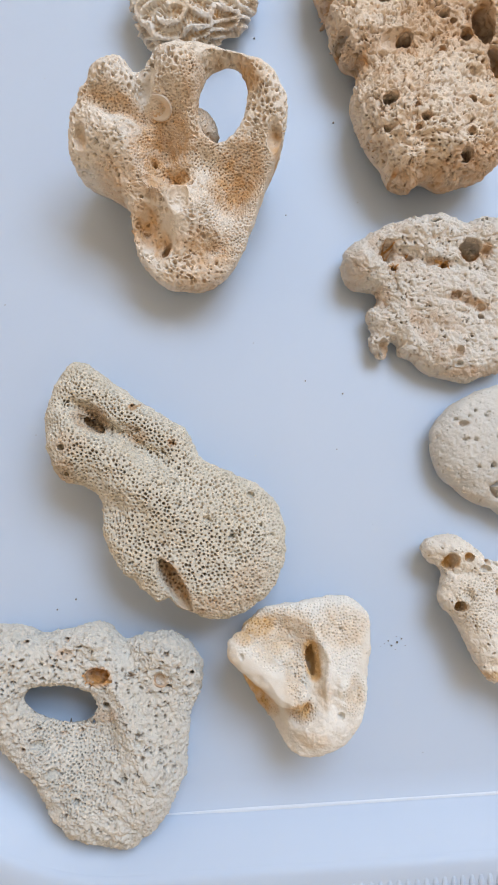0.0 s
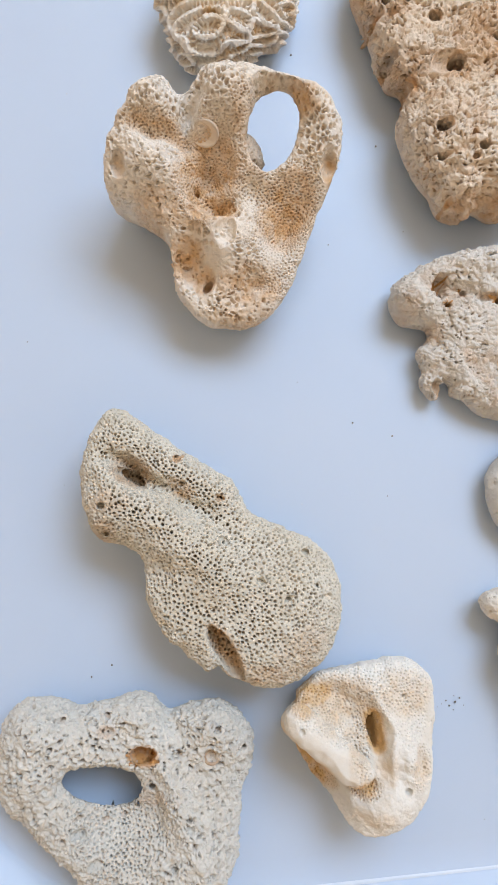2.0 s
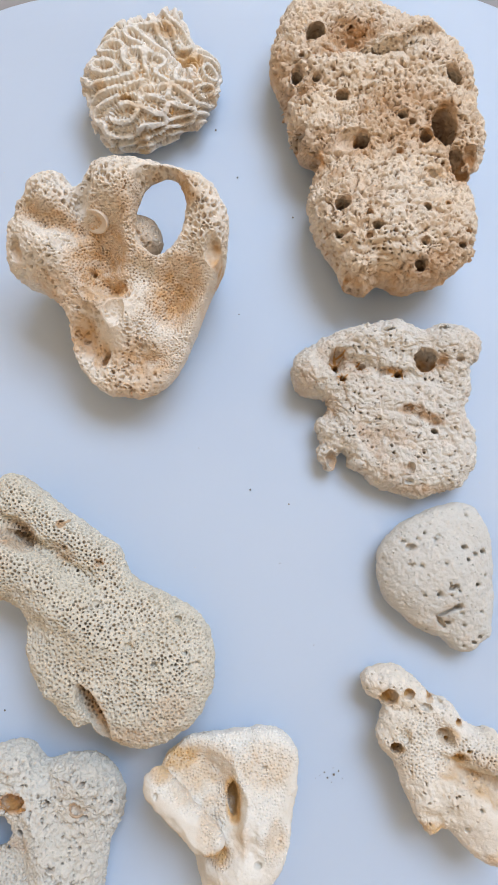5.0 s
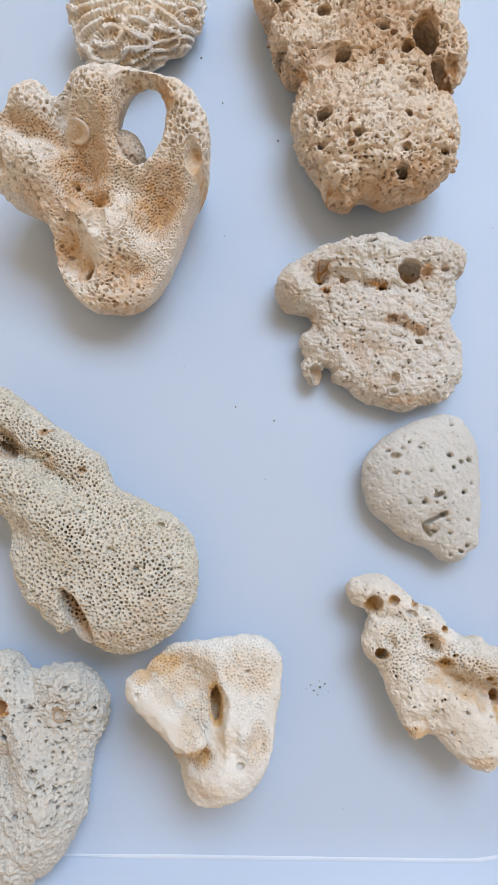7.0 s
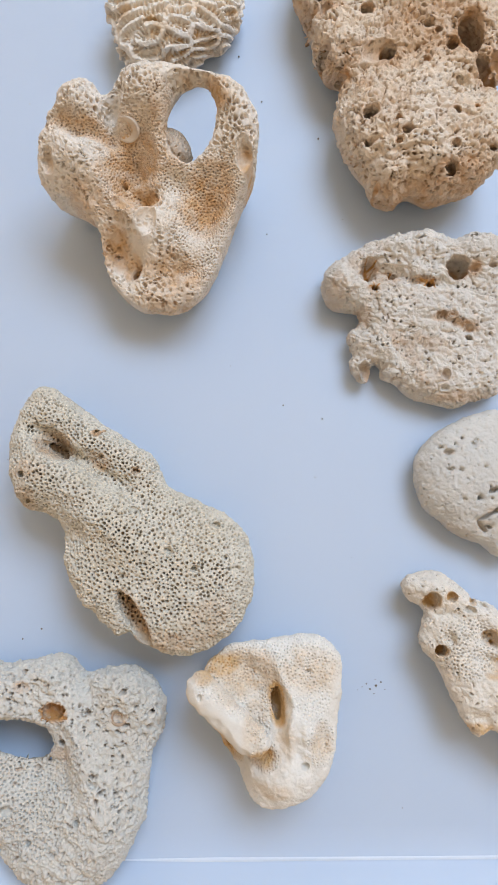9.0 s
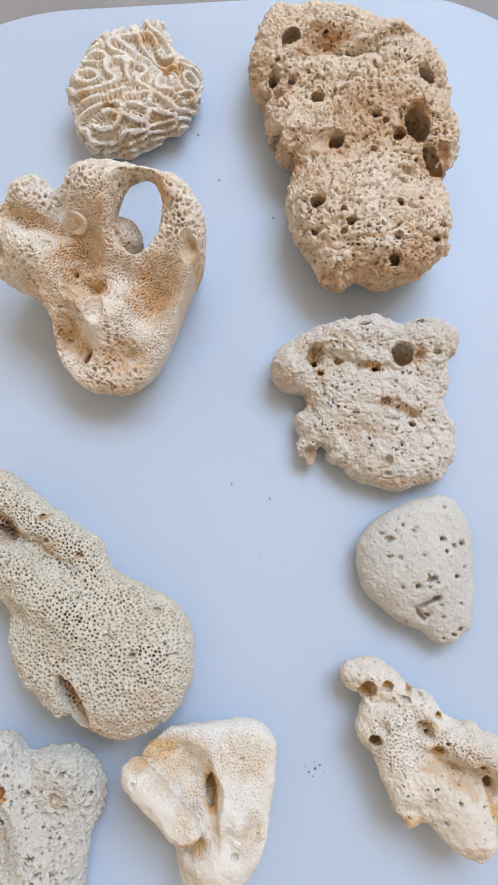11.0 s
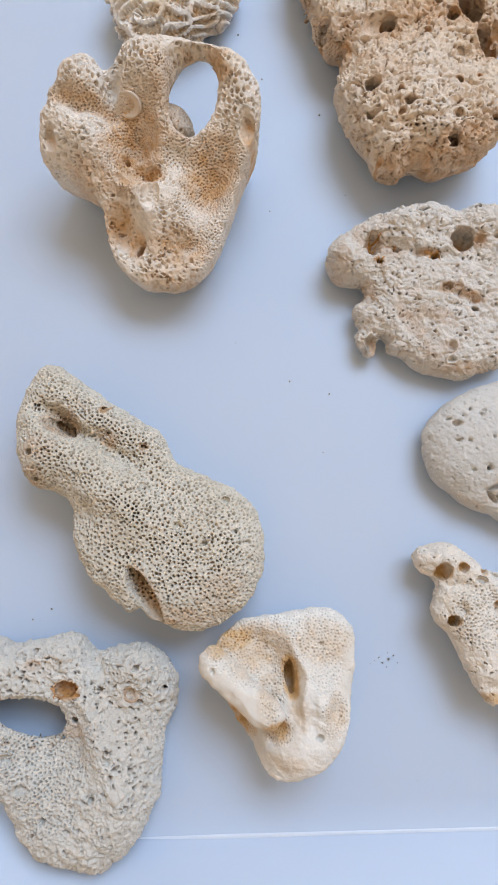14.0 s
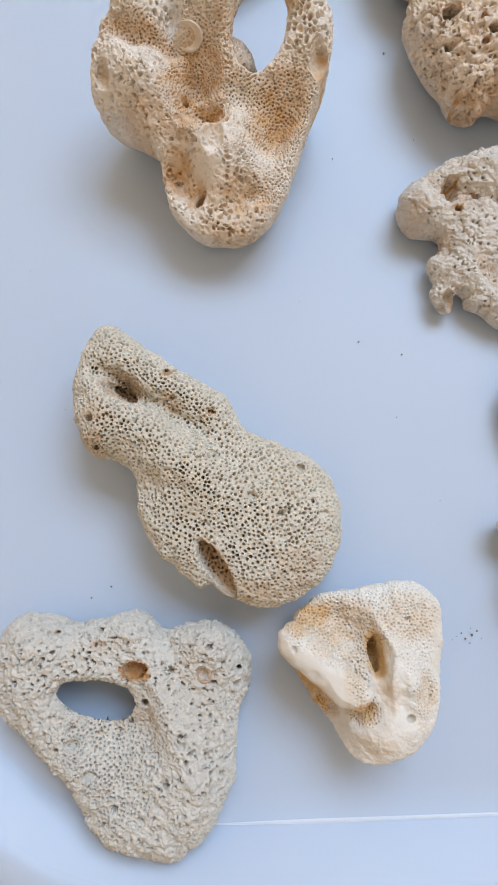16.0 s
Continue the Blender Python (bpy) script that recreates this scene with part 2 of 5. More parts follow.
lump('heart', -9.76, 14.55, 1.9, 7.21, -20, -7.8)
lump('heart', 7.76, -5, 5.63, 4.69, 0, -5.2)
lump('heart', -12.04, -22.18, 3.85, 5.77, 0, -7.8)
lump('heart', 6.41, -30.04, 8.82, 3.33, 20, -3.9)
lump('heart', -7.06, -26.57, 2.91, 4.86, -20, -5.2)
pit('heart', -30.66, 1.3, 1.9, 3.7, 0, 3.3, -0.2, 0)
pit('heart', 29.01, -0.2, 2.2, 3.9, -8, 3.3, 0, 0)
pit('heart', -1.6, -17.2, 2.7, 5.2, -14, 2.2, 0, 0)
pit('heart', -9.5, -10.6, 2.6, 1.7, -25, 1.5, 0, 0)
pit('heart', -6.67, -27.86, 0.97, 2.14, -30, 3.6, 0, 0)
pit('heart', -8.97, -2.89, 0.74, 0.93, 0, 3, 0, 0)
stain_tint('heart', -18, 9.25, 10.9, 2.72, -14, 0.7)
stain_tint('heart', 18.06, 18.81, 6.31, 2.7, -15, 0.8)
stain_tint('heart', -5.58, -1.44, 8.5, 13.0, -20, 0.95)
stain_tint('heart', 16.9, -9.5, 7.5, 9.5, -35, 1.0)
stain_tint('heart', 19.76, 15.85, 5.44, 2.72, -30, 0.9)
stain_tint('heart', -13.41, -21.3, 4.8, 5.76, 0, 0.9)
stain_tint('heart', 5.45, -29.58, 8.81, 5.88, 0, 0.7)
stain_tint('heart', -18.91, -8.88, 8.44, 3.75, -20, 0.6)
stain_tint('heart', 29.2, -0.2, 2.0, 3.4, -8, 1.15)
stain_tint('heart', -1.89, -8.65, 4.71, 3.77, 0, 1)
stain_tint('heart', 8.18, 2.75, 3.7, 4.63, 0, 0.5)
# tan on the knob in the hole: lit warmth put into its colour
stain_tint('heart', 5.5, 11, 4.5, 6, 0, 0.45)
stain_tint('heart', 3.03, -37.31, 8.93, 3.97, 0, 0.5)
stain_tint('heart', -8.07, -26.96, 2.91, 3.89, 0, 0.9)
fine('heart', -4.94, 0.86, 8.33, 13.88, -20, 1)
fine('heart', 17.87, -11.71, 10.48, 14.29, -35, 1)
fine('heart', -18.91, 9.28, 10.89, 3.63, -10, 1)
fine('heart', 9.68, -4.28, 7.5, 7.5, 0, 1)
fine('heart', 14.38, -27.33, 6.85, 5.87, 0, 0.8)
smooth('heart', -8.81, -10.01, 2.83, 2.07, -20, 0.8)
smooth('heart', -1.09, -13.5, 2.66, 4.18, 20, 0.75)
smooth('heart', -3.07, -22.5, 4.25, 4.63, 0, 0.75)
smooth('heart', 12.68, -21.37, 2.9, 3.87, 0, 0.5)
hole('heart', 13.4, 11.7, 7.2, 10.7, -20, 0, 0.62)
shape('pear', (-22, -5), [(-26.5, 41.1), (-21.8, 38.9), (-15.6, 34.0), (-8.1, 28.0), (-1.3, 23.6), (5.4, 19.0), (8.6, 13.8), (11.7, 9.0), (19.5, 4.5), (28.4, 0.2), (33.2, -4.8), (36.2, -11.5), (37.3, -18.6), (35.2, -27.3), (31.0, -33.7), (25.6, -37.9), (18.8, -41.1), (12.8, -41.2), (7.1, -38.9), (3.5, -37.2), (1.5, -35.2), (0.7, -33.6), (-1.2, -34.0), (-3.4, -35.0), (-7.9, -30.8), (-13.4, -25.9), (-17.2, -19.4), (-19.3, -13.5), (-20.1, -8.6), (-19.3, -4.9), (-21.5, -0.8), (-26.1, 2.0), (-30.4, 2.6), (-33.9, 6.5), (-36.3, 14.0), (-36.5, 19.8), (-35.6, 28.6), (-33.5, 33.4), (-30.0, 38.8)])
lump('pear', -29.71, 12.16, 6.34, 8.15, 0, 3)
lump('pear', -12.01, 4.4, 20.33, 7.39, -40, 4)
lump('pear', 19.3, -18.71, 16.19, 18.09, 0, 3)
lump('pear', -9.76, 25.92, 11.27, 4.7, -35, 2)
lump('pear', -0.62, -5.78, 11.2, 7.47, -35, 2)
lump('pear', -17.55, 19.74, 13.88, 3.15, -32, -5)
lump('pear', -22.81, 23.82, 4.6, 3.68, -30, -4)
lump('pear', -2.39, 9.31, 8.46, 2.82, -40, -3)
lump('pear', -18.11, -6.13, 4.55, 3.64, 0, -2)
lump('pear', -9.28, -25.02, 8.2, 5.47, -40, 1)
pit('pear', -22.08, 20.39, 3.68, 1.38, -35, 5.5, 0.1, 0.1)
pit('pear', 1.9, -29.6, 2.9, 8.2, 29, 5.8, 0.25, 0)
smooth('pear', 4.2, -35.5, 3.6, 4.4, 29, 0.85)
pit('pear', -9.08, 24.93, 0.75, 0.66, 0, 1.4, 0, 0)
pit('pear', -8.42, 17.47, 1.31, 0.75, 40, 1.6, 0, 0)
pit('pear', 2.61, 13.24, 0.85, 0.66, 0, 1.3, 0, 0)
pit('pear', -30.13, 12.65, 1.09, 0.9, 0, 3, 0, 0)
pit('pear', -29.35, 4.98, 0.81, 0.72, 0, 3, 0, 0)
pit('pear', 26.47, -3.5, 0.87, 0.78, 0, 2, 0, 0)
pit('pear', 12.75, -10.66, 1.52, 0.95, -30, 2, 0, 0)
pit('pear', 3.18, 1.37, 1.13, 0.47, -40, 1, 0, 0)
pit('pear', 20.01, -15.98, 0.95, 0.76, 0, 2, 0, 0)
pit('pear', 29.07, -13.04, 0.58, 0.58, 0, 2, 0, 0)
stain_tint('pear', -22, 21.89, 5.52, 3.68, -30, 0.8)
stain_tint('pear', -9.08, 24.93, 1.32, 1.13, 0, 1)
stain_tint('pear', 2.61, 13.24, 1.33, 1.14, 0, 1)
stain_tint('pear', 2.3, -28.5, 2.8, 7.5, 29, 1.0)
stain_tint('pear', -27.84, 13.87, 5.45, 3.63, 0, 0.4)
stain_tint('pear', -8.49, 16.34, 3.74, 2.34, -30, 0.6)
stain_tint('pear', 13.06, -36.42, 11.21, 2.8, 0, 0.5)
stain_tint('pear', 23.06, -31.12, 8.55, 5.7, 40, 0.35)
stain_tint('pear', -30.02, 5.76, 3.6, 3.6, 0, 0.5)
shape('tri', (-48, -79), [(-36.2, 23.4), (-33.5, 30.0), (-29.3, 32.8), (-23.6, 33.6), (-17.9, 31.9), (-14.7, 29.9), (-10.4, 30.8), (-3.6, 31.4), (0.6, 32.9), (5.7, 32.3), (8.5, 29.7), (11.3, 27.3), (14.9, 27.8), (19.2, 29.0), (23.6, 29.1), (28.6, 27.2), (33.2, 23.0), (35.2, 16.0), (34.3, 9.8), (31.8, 5.2), (30.4, -2.8), (29.2, -12.5), (28.7, -14.4), (24.6, -23.1), (18.6, -30.0), (12.1, -33.4), (7.2, -32.8), (-5.1, -29.3), (-10.3, -24.2), (-15.7, -14.1), (-22.0, -6.7), (-26.7, -2.4), (-30.5, 2.6), (-34.3, 6.8), (-35.9, 13.8)])
lump('tri', -23.05, 27.43, 8.43, 6.89, 0, 4)
lump('tri', 4.07, 29.69, 9.52, 4.76, 0, 4)
lump('tri', 24.5, 23.48, 8.1, 7.29, 0, 5)
lump('tri', 13.62, 4.83, 4.74, 18.19, 22, 4)
lump('tri', -13.11, -4.95, 5.32, 9.88, 40, 2)
lump('tri', 16.93, -16.53, 9.4, 10.97, 0, 3)
lump('tri', -2.11, 2.39, 10.07, 8.52, 0, -5)
lump('tri', -7.4, -11.57, 9.15, 6.1, 40, -1)
lump('tri', 11.72, 24.95, 3.99, 3.99, 0, -3)
lump('tri', -11.48, 30.66, 4.67, 3.12, 0, -2)
lump('tri', -23.55, 14.05, 5.31, 6.07, 0, 2)
pit('tri', 4.37, 18.36, 3.31, 2.05, 0, 5, 0, 0)
pit('tri', 22.78, 16.3, 1.93, 1.93, 0, 0.9, 0, 0)
pit('tri', -5.55, 25.4, 1.88, 1.09, -20, 1.5, 0, 0)
pit('tri', -27.76, 17.39, 0.91, 0.61, 0, 3, 0, 0)
pit('tri', -12.89, -0.23, 1.68, 1.22, 20, 1.5, 0, 0)
pit('tri', -8.76, -8.47, 1.83, 1.07, 10, 1.5, 0, 0)
pit('tri', -2.13, -16.54, 0.92, 1.07, 0, 2.5, 0, 0)
pit('tri', 6.43, 9.37, 0.94, 0.63, 0, 4, 0, 0)
pit('tri', 32.18, 16.96, 0.65, 0.65, 0, 5, 0, 0)
pit('tri', 24.93, 23.83, 0.81, 0.65, 0, 3, 0, 0)
pit('tri', -19.82, 22.92, 0.61, 0.61, 0, 3, 0, 0)
pit('tri', -17.44, -1.07, 0.68, 0.53, 0, 3, 0, 0)
pit('tri', 11.82, -11, 1.09, 0.63, 0, 2, 0, 0)
pit('tri', 16.81, -0.87, 1.11, 0.63, -30, 2, 0, 0)
pit('tri', 1.83, 3.73, 0.62, 0.62, 0, 3, 0, 0)
pit('tri', -17.29, 29.04, 0.7, 0.54, 0, 3, 0, 0)
pit('tri', -5.37, 28.83, 0.63, 0.47, 0, 3, 0, 0)
stain_tint('tri', 4.35, 17.98, 3.63, 2.52, 0, 1.4)
stain_tint('tri', 23.15, 15.87, 2.42, 2.09, 0, 0.3)
stain_tint('tri', 5.88, 6.58, 4.0, 2.4, 0, 0.25)
stain_tint('tri', -5.55, 25.4, 2.35, 1.56, 0, 0.5)
fine('tri', -2.18, 0.91, 13.15, 12.38, 0, 1)
fine('tri', -1.37, -12.43, 8.45, 8.45, 0, 1)
hole('tri', -7.49, 11.13, 9.13, 4.02, -10, -0.1, -0.25)
shape('white', (17.7, -64.9), [(14, 23.6), (18.4, 22.1), (21.4, 18.2), (22.3, 13.9), (21.9, 8), (20.6, 0.5), (18.6, -8), (16.5, -13.3), (13, -17.8), (8.4, -20.1), (3.3, -21.5), (-0.9, -21.6), (-4.7, -20.1), (-7.1, -17.1), (-9.2, -14.1), (-12.5, -10.5), (-15.1, -6.3), (-17.6, -1), (-20.8, 3.9), (-22.9, 7.5), (-21.3, 11.2), (-18, 13.5), (-17.4, 15.8), (-14, 18.7), (-9.4, 21.2), (-3, 22.2), (3.6, 22.8), (9.5, 23.6)])
lobe('white', -18.29, 10.56, -3.42, -2.85, 4.53, 4.41, 6.5)
lump('white', 12.53, 18.74, 10.74, 6.95, 0, 1.5)
lump('white', 10, 1.82, 12.34, 3.82, -68, 4)
lump('white', 5.23, 11.88, 1.24, 3.73, 15, 2)
lump('white', 6.3, 0.5, 1.5, 8, -4, 2.6)
lump('white', -3.2, 1.5, 4.2, 6.5, -14, -2.4)
lump('white', 13.5, -8.5, 4.2, 1.3, -35, 1.2)
lump('white', 4.32, -13.99, 9.01, 6.61, 0, 3)
lump('white', -14.11, -7.85, 12.51, 6.55, -55, -17)
lump('white', -1.73, -7.48, 3.31, 2.17, 0, -3)
lump('white', 14.73, -4.47, 2.58, 4.3, 0, -4)
lump('white', -4.07, 12.17, 9.88, 4.94, -40, -4.5)
lump('white', 14.86, 17.36, 5.69, 3.79, 0, -1)
pit('white', 3.4, 5.75, 1.55, 4.7, 2, 7, -0.3, 0)
pit('white', 10.27, -9.49, 0.85, 0.61, 0, 2, 0, 0)
pit('white', 12.21, 14.52, 0.88, 0.38, 0, 1.5, 0, 0)
pit('white', -18.24, 9.26, 0.49, 0.73, 0, 1.2, 0, 0)
stain_tint('white', -12.88, 16.13, 6.77, 3.39, 10, 0.9)
stain_tint('white', -13.51, -5.22, 7.18, 3.59, -55, 1.3)
# brown inside the slit, its shading put into the colour
stain_tint('white', 3.2, 6, 2.4, 5.6, 4, 1.7)
stain_tint('white', -1.43, -7.5, 3.62, 3.32, 0, 1)
stain_tint('white', 5.25, -3.26, 3.05, 4.27, 0, 0.35)
stain_tint('white', 15.26, -4.24, 3.07, 4.92, 0, 0.4)
stain_tint('white', 11.93, 14.72, 8.17, 5.66, 0, 0.35)
stain_tint('white', 1.35, -15.8, 4.78, 2.39, 0, 0.3)
stain_tint('white', -4.78, -0.63, 1.82, 1.46, 0, 0.3)
stain_tint('white', -4.54, 13.36, 9.27, 6.8, 0, 0.45)
stain_tint('white', -21.81, 7.09, 1.21, 3.62, 40, 0.4)
fine('white', -5.7, 14.04, 12.36, 8.65, 0, 1)
fine('white', -14.1, -5.16, 8.37, 4.48, -55, 1)
fine('white', -1.13, -7.53, 3.92, 3.62, 0, 1)
fine('white', -1.6, 4.5, 3.4, 8, -8, 1)
smooth('white', -13.2, 1.5, 11, 5, -48, 1)
smooth('white', -7.8, -4.6, 3.4, 3.0, 0, 1)
stain_tint('white', -2.5, 3.5, 3.2, 8, -10, 0.35)
fine('white', 13.2, 8, 5.5, 7, 0, 0.45)
fine('white', 14.96, -4.21, 3.69, 5.53, 0, 0.9)
fine('white', 11.65, 17.07, 10.71, 6.93, 0, 0.6)
shape('brown', (71, 149), [(-28.3, 54.0), (-33.2, 48.0), (-36.3, 39.6), (-36.7, 27.3), (-34.2, 17.6), (-31.8, 10.5), (-30.8, 2.5), (-27.4, -5.2), (-22.9, -7.4), (-24, -13.7), (-25.7, -20.1), (-23.7, -30.0), (-20.2, -38.7), (-16.8, -44.2), (-14.4, -51.0), (-10.6, -53.9), (-6.1, -54.4), (-2, -51.2), (2.2, -53.5), (6.6, -54.7), (12.4, -53.1), (18.3, -51.6), (24.4, -47.4), (27.4, -42.4), (29.8, -35.2), (28.3, -25.9), (26.3, -19.1), (29.9, -14.5), (33.5, -7.7), (33.6, 0.8), (31.3, 6.3), (31.4, 13.1), (29.3, 22.8), (23.3, 32.7), (17.8, 39.3), (9.3, 43.3), (1.1, 48.0), (-5.4, 51.4), (-18.7, 53.0), (-24.7, 53.8)])
lump('brown', -22.03, 28.01, 13.03, 11.02, 0, 3)
lump('brown', 14.29, 20.85, 14.47, 7.72, -20, 4)
lump('brown', 0.81, 13.02, 17.49, 5.83, -30, 2)
lump('brown', 0.01, -35.5, 20.71, 17.89, 0, 4)
lump('brown', -28.58, -4.82, 5.92, 7.9, 0, 1)
lump('brown', 22.9, -10.46, 6.56, 10.3, 0, -3)
lump('brown', -9.16, 31.72, 6.95, 5.96, 0, -8)
lump('brown', -8.44, -9.12, 11.59, 4.83, 0, -2)
lump('brown', -23.9, -14.82, 5.86, 5.86, 0, -5)
lump('brown', 15.14, -21.81, 6.56, 5.62, -40, -6)
lump('brown', 20.85, 3.15, 5.68, 5.68, 0, 2)
lump('brown', 9.04, 30.2, 11.7, 3.9, -15, 2)
lump('brown', -12.61, 12.58, 5.9, 7.87, 0, -1)
lump('brown', -2, 24.3, 9, 1.2, -14, -3.4)
lump('brown', 9.5, 24.3, 7, 1.1, 14, -3)
lump('brown', -2, 28.2, 10, 2.2, -14, 2.4)
lump('brown', 12, 28.2, 9, 2.2, 12, 2)
pit('brown', -21.92, 33.32, 2.7, 3.7, -30, 5.2, 0, 0)
pit('brown', -28.15, 19.68, 1.7, 2.61, 0, 9, 0, 0)
pit('brown', -31.43, 14.62, 2, 1.8, 0, 9, -0.2, 0)
pit('brown', -21.96, 17.45, 1, 1.09, 0, 8, 0, 0)
pit('brown', -26.86, 25.13, 0.7, 0.7, 0, 5, 0, 0)
pit('brown', -17.35, 25.49, 1.69, 1.2, 0, 3, 0, 0)
pit('brown', -13.43, 10.74, 1.97, 1.57, 0, 7, 0, 0)
pit('brown', -7.86, -5.52, 2.32, 2.71, 0, 9.6, 0.2, 0)
pit('brown', -11.67, -5.62, 4.6, 3.3, 15, 3.2, 0, 0)
pit('brown', 5.54, 1.12, 1.34, 1.25, 0, 8, 0, 0)
pit('brown', 8.22, -1.8, 0.76, 0.76, 0, 4, 0, 0)
pit('brown', 17.96, -3.96, 3.78, 5.86, 5, 9.6, 0, 0)
pit('brown', 12.32, -7.24, 1.61, 2.09, 0, 5, 0, 0)
pit('brown', 22.64, -15.51, 2.43, 5.6, 14, 4.8, 0.2, 0)
pit('brown', 26.8, -12.91, 2.24, 3.17, 0, 3.2, 0, 0)
pit('brown', -27.71, -0.11, 1.38, 2.18, -40, 6, 0, 0)
pit('brown', -22.82, -9.68, 1.76, 2.35, 0, 5, 0, 0)
pit('brown', -14.49, -28.4, 1.92, 2.11, 0, 8, 0, 0)
pit('brown', -6.8, -40.6, 1.1, 0.8, 20, 5, 0, 0)
pit('brown', 24.2, -39.5, 0.9, 0.8, 0, 3, 0, 0)
pit('brown', 3.8, -11.6, 0.9, 0.7, 0, 3, 0, 0)
pit('brown', -26.6, 13.2, 1.8, 1.3, -20, 2.4, 0, 0)
pit('brown', 15.2, -18.6, 1.7, 1.1, -20, 1.6, 0, 0)
pit('brown', -15.29, -38.03, 1.53, 1.24, 0, 6, 0, 0)
pit('brown', -6.76, -33.51, 0.95, 1.04, 0, 7, 0, 0)
pit('brown', -4.31, -37.84, 1.7, 1.42, 0, 9, 0, 0)
pit('brown', 10.59, -32.62, 1.03, 1.03, 0, 7, 0, 0)
pit('brown', 9.67, -43.63, 1.02, 0.93, 0, 5, 0, 0)
pit('brown', 9.0, -49.8, 1.85, 1.66, 0, 3.9, 0, 0.2)
pit('brown', -13.2, -51.4, 0.94, 0.94, 0, 3.3, 0, 0)
pit('brown', 0.56, -40.33, 0.66, 0.66, 0, 4, 0, 0)
pit('brown', 21.28, 11.98, 3.24, 1.71, -50, 5, 0, 0)
pit('brown', 13.74, -22.68, 1.87, 1.31, 0, 2, 0, 0)
pit('brown', 22.39, -43.47, 0.92, 0.82, 0, 5, 0, 0)
pit('brown', 17.41, -31.04, 0.65, 0.56, 0, 3, 0, 0)
stain_tint('brown', -9.13, 32.81, 7.95, 5.96, 0, 1)
stain_tint('brown', -25.26, 15.26, 5.98, 3.99, 0, 0.6)
stain_tint('brown', 7.8, -0.5, 16.27, 10.52, -20, 0.6)
stain_tint('brown', 16.88, -3.63, 5.68, 7.57, 0, 0.9)
stain_tint('brown', 24.43, -15.69, 5.59, 7.46, 0, 0.8)
stain_tint('brown', -20.78, -4.62, 8.82, 4.9, 0, 0.5)
stain_tint('brown', 11.09, -52.14, 12.89, 5.53, 15, 0.7)
stain_tint('brown', -3.42, -55.02, 13.05, 4.66, 0, 0.7)
stain_tint('brown', -20.01, 29.94, 6.01, 6.01, 0, 0.5)
stain_tint('brown', -17.16, 25.13, 2.99, 1.99, 0, 1)
stain_tint('brown', -22.82, -9.68, 2.94, 3.91, 0, 1)
stain_tint('brown', -8.41, -8.08, 6.77, 4.83, 0, 0.5)
stain_tint('brown', -16.26, -16.64, 2.9, 1.94, 0, 0.7)
stain_tint('brown', -11.78, -26.35, 11.5, 5.75, 0, 0.25)
stain_tint('brown', 19.21, -48.86, 5.49, 7.32, 0, 0.4)
stain_tint('brown', -34.14, 20.79, 4.03, 12.1, 0, 0.5)
fine('brown', -9.97, 3.69, 8.78, 3.9, 0, 0.6)
smooth('brown', 17.96, -3.96, 4.16, 6.24, 5, 0.8)
smooth('brown', -11.67, -5.62, 5.05, 3.69, 15, 0.7)
smooth('brown', -20.57, 4.95, 5.92, 3.94, 0, 0.4)
shape('flat', (72, 58), [(-32.1, 13.4), (-28.3, 18.6), (-22.5, 22.2), (-15.1, 25.3), (-9.4, 27.2), (-1.3, 28.7), (4.3, 29), (8.9, 27), (13.2, 26), (17.3, 28), (22, 27.9), (27.2, 25.8), (30.7, 22), (31.3, 17.5), (30, 14.6), (27.6, 13.1), (27.9, 7.7), (26.4, 2.1), (25, -1.2), (26, -5.5), (28.6, -7.9), (28.4, -13.3), (28.3, -18.8), (25.5, -23.6), (21.6, -27.1), (16.8, -28.2), (10.4, -30.2), (4.1, -29.8), (-2.9, -27.8), (-6.8, -25.3), (-9.1, -22.5), (-13, -20.1), (-14.5, -16.1), (-16.5, -15.3), (-17.4, -18.5), (-18.2, -21.3), (-21, -20.4), (-23.7, -16.8), (-23.7, -13.6), (-22.8, -11.2), (-24.3, -6.3), (-23.5, -3.9), (-20.7, -2.3), (-19.8, 0.9), (-22.2, 2.6), (-27.8, 3.5), (-31.4, 7.6)])
lump('flat', -27.52, 10.37, 6.96, 6.19, 20, 3)
lump('flat', -2.61, 22.47, 15.41, 4.62, -10, 2)
lump('flat', 20.37, 19.02, 8.42, 6.12, 0, 3)
lump('flat', 3.1, -0.08, 16.85, 8.42, -10, 2)
lump('flat', 1.21, -18.49, 18.31, 9.16, 0, 2)
lump('flat', -21.69, -13.66, 4.61, 5.38, 0, -2)
lump('flat', -13.56, 14.07, 8.49, 2.01, -10, -4)
lump('flat', 0.24, 10.39, 10.75, 1.54, -10, -3)
lump('flat', -19.21, -2.13, 3.85, 4.62, 0, -3)
lump('flat', 9.13, -4.77, 8.4, 1.83, -20, -2)
lump('flat', -4.79, -12.3, 3.83, 6.12, -40, -2)
lump('flat', 12.6, 14.48, 4.6, 4.6, 0, -1)
pit('flat', 11.2, 13.57, 3.22, 3.37, 0, 8.5, 0.1, 0.05)
pit('flat', 16.4, 12.88, 1.53, 1.22, 0, 2.8, 0, 0)
pit('flat', -17.03, 14.12, 2.63, 3.4, 0, 2.1, 0, 0)
pit('flat', -17.06, 12.56, 0.62, 0.93, 0, 6, 0, 0)
pit('flat', 2.91, 9.58, 1.07, 0.77, 0, 7, 0, 0)
pit('flat', -9.34, 12.46, 1.69, 1.23, 0, 2.8, 0, 0)
pit('flat', 13.6, -9.58, 1.14, 0.99, 0, 7, 0, 0)
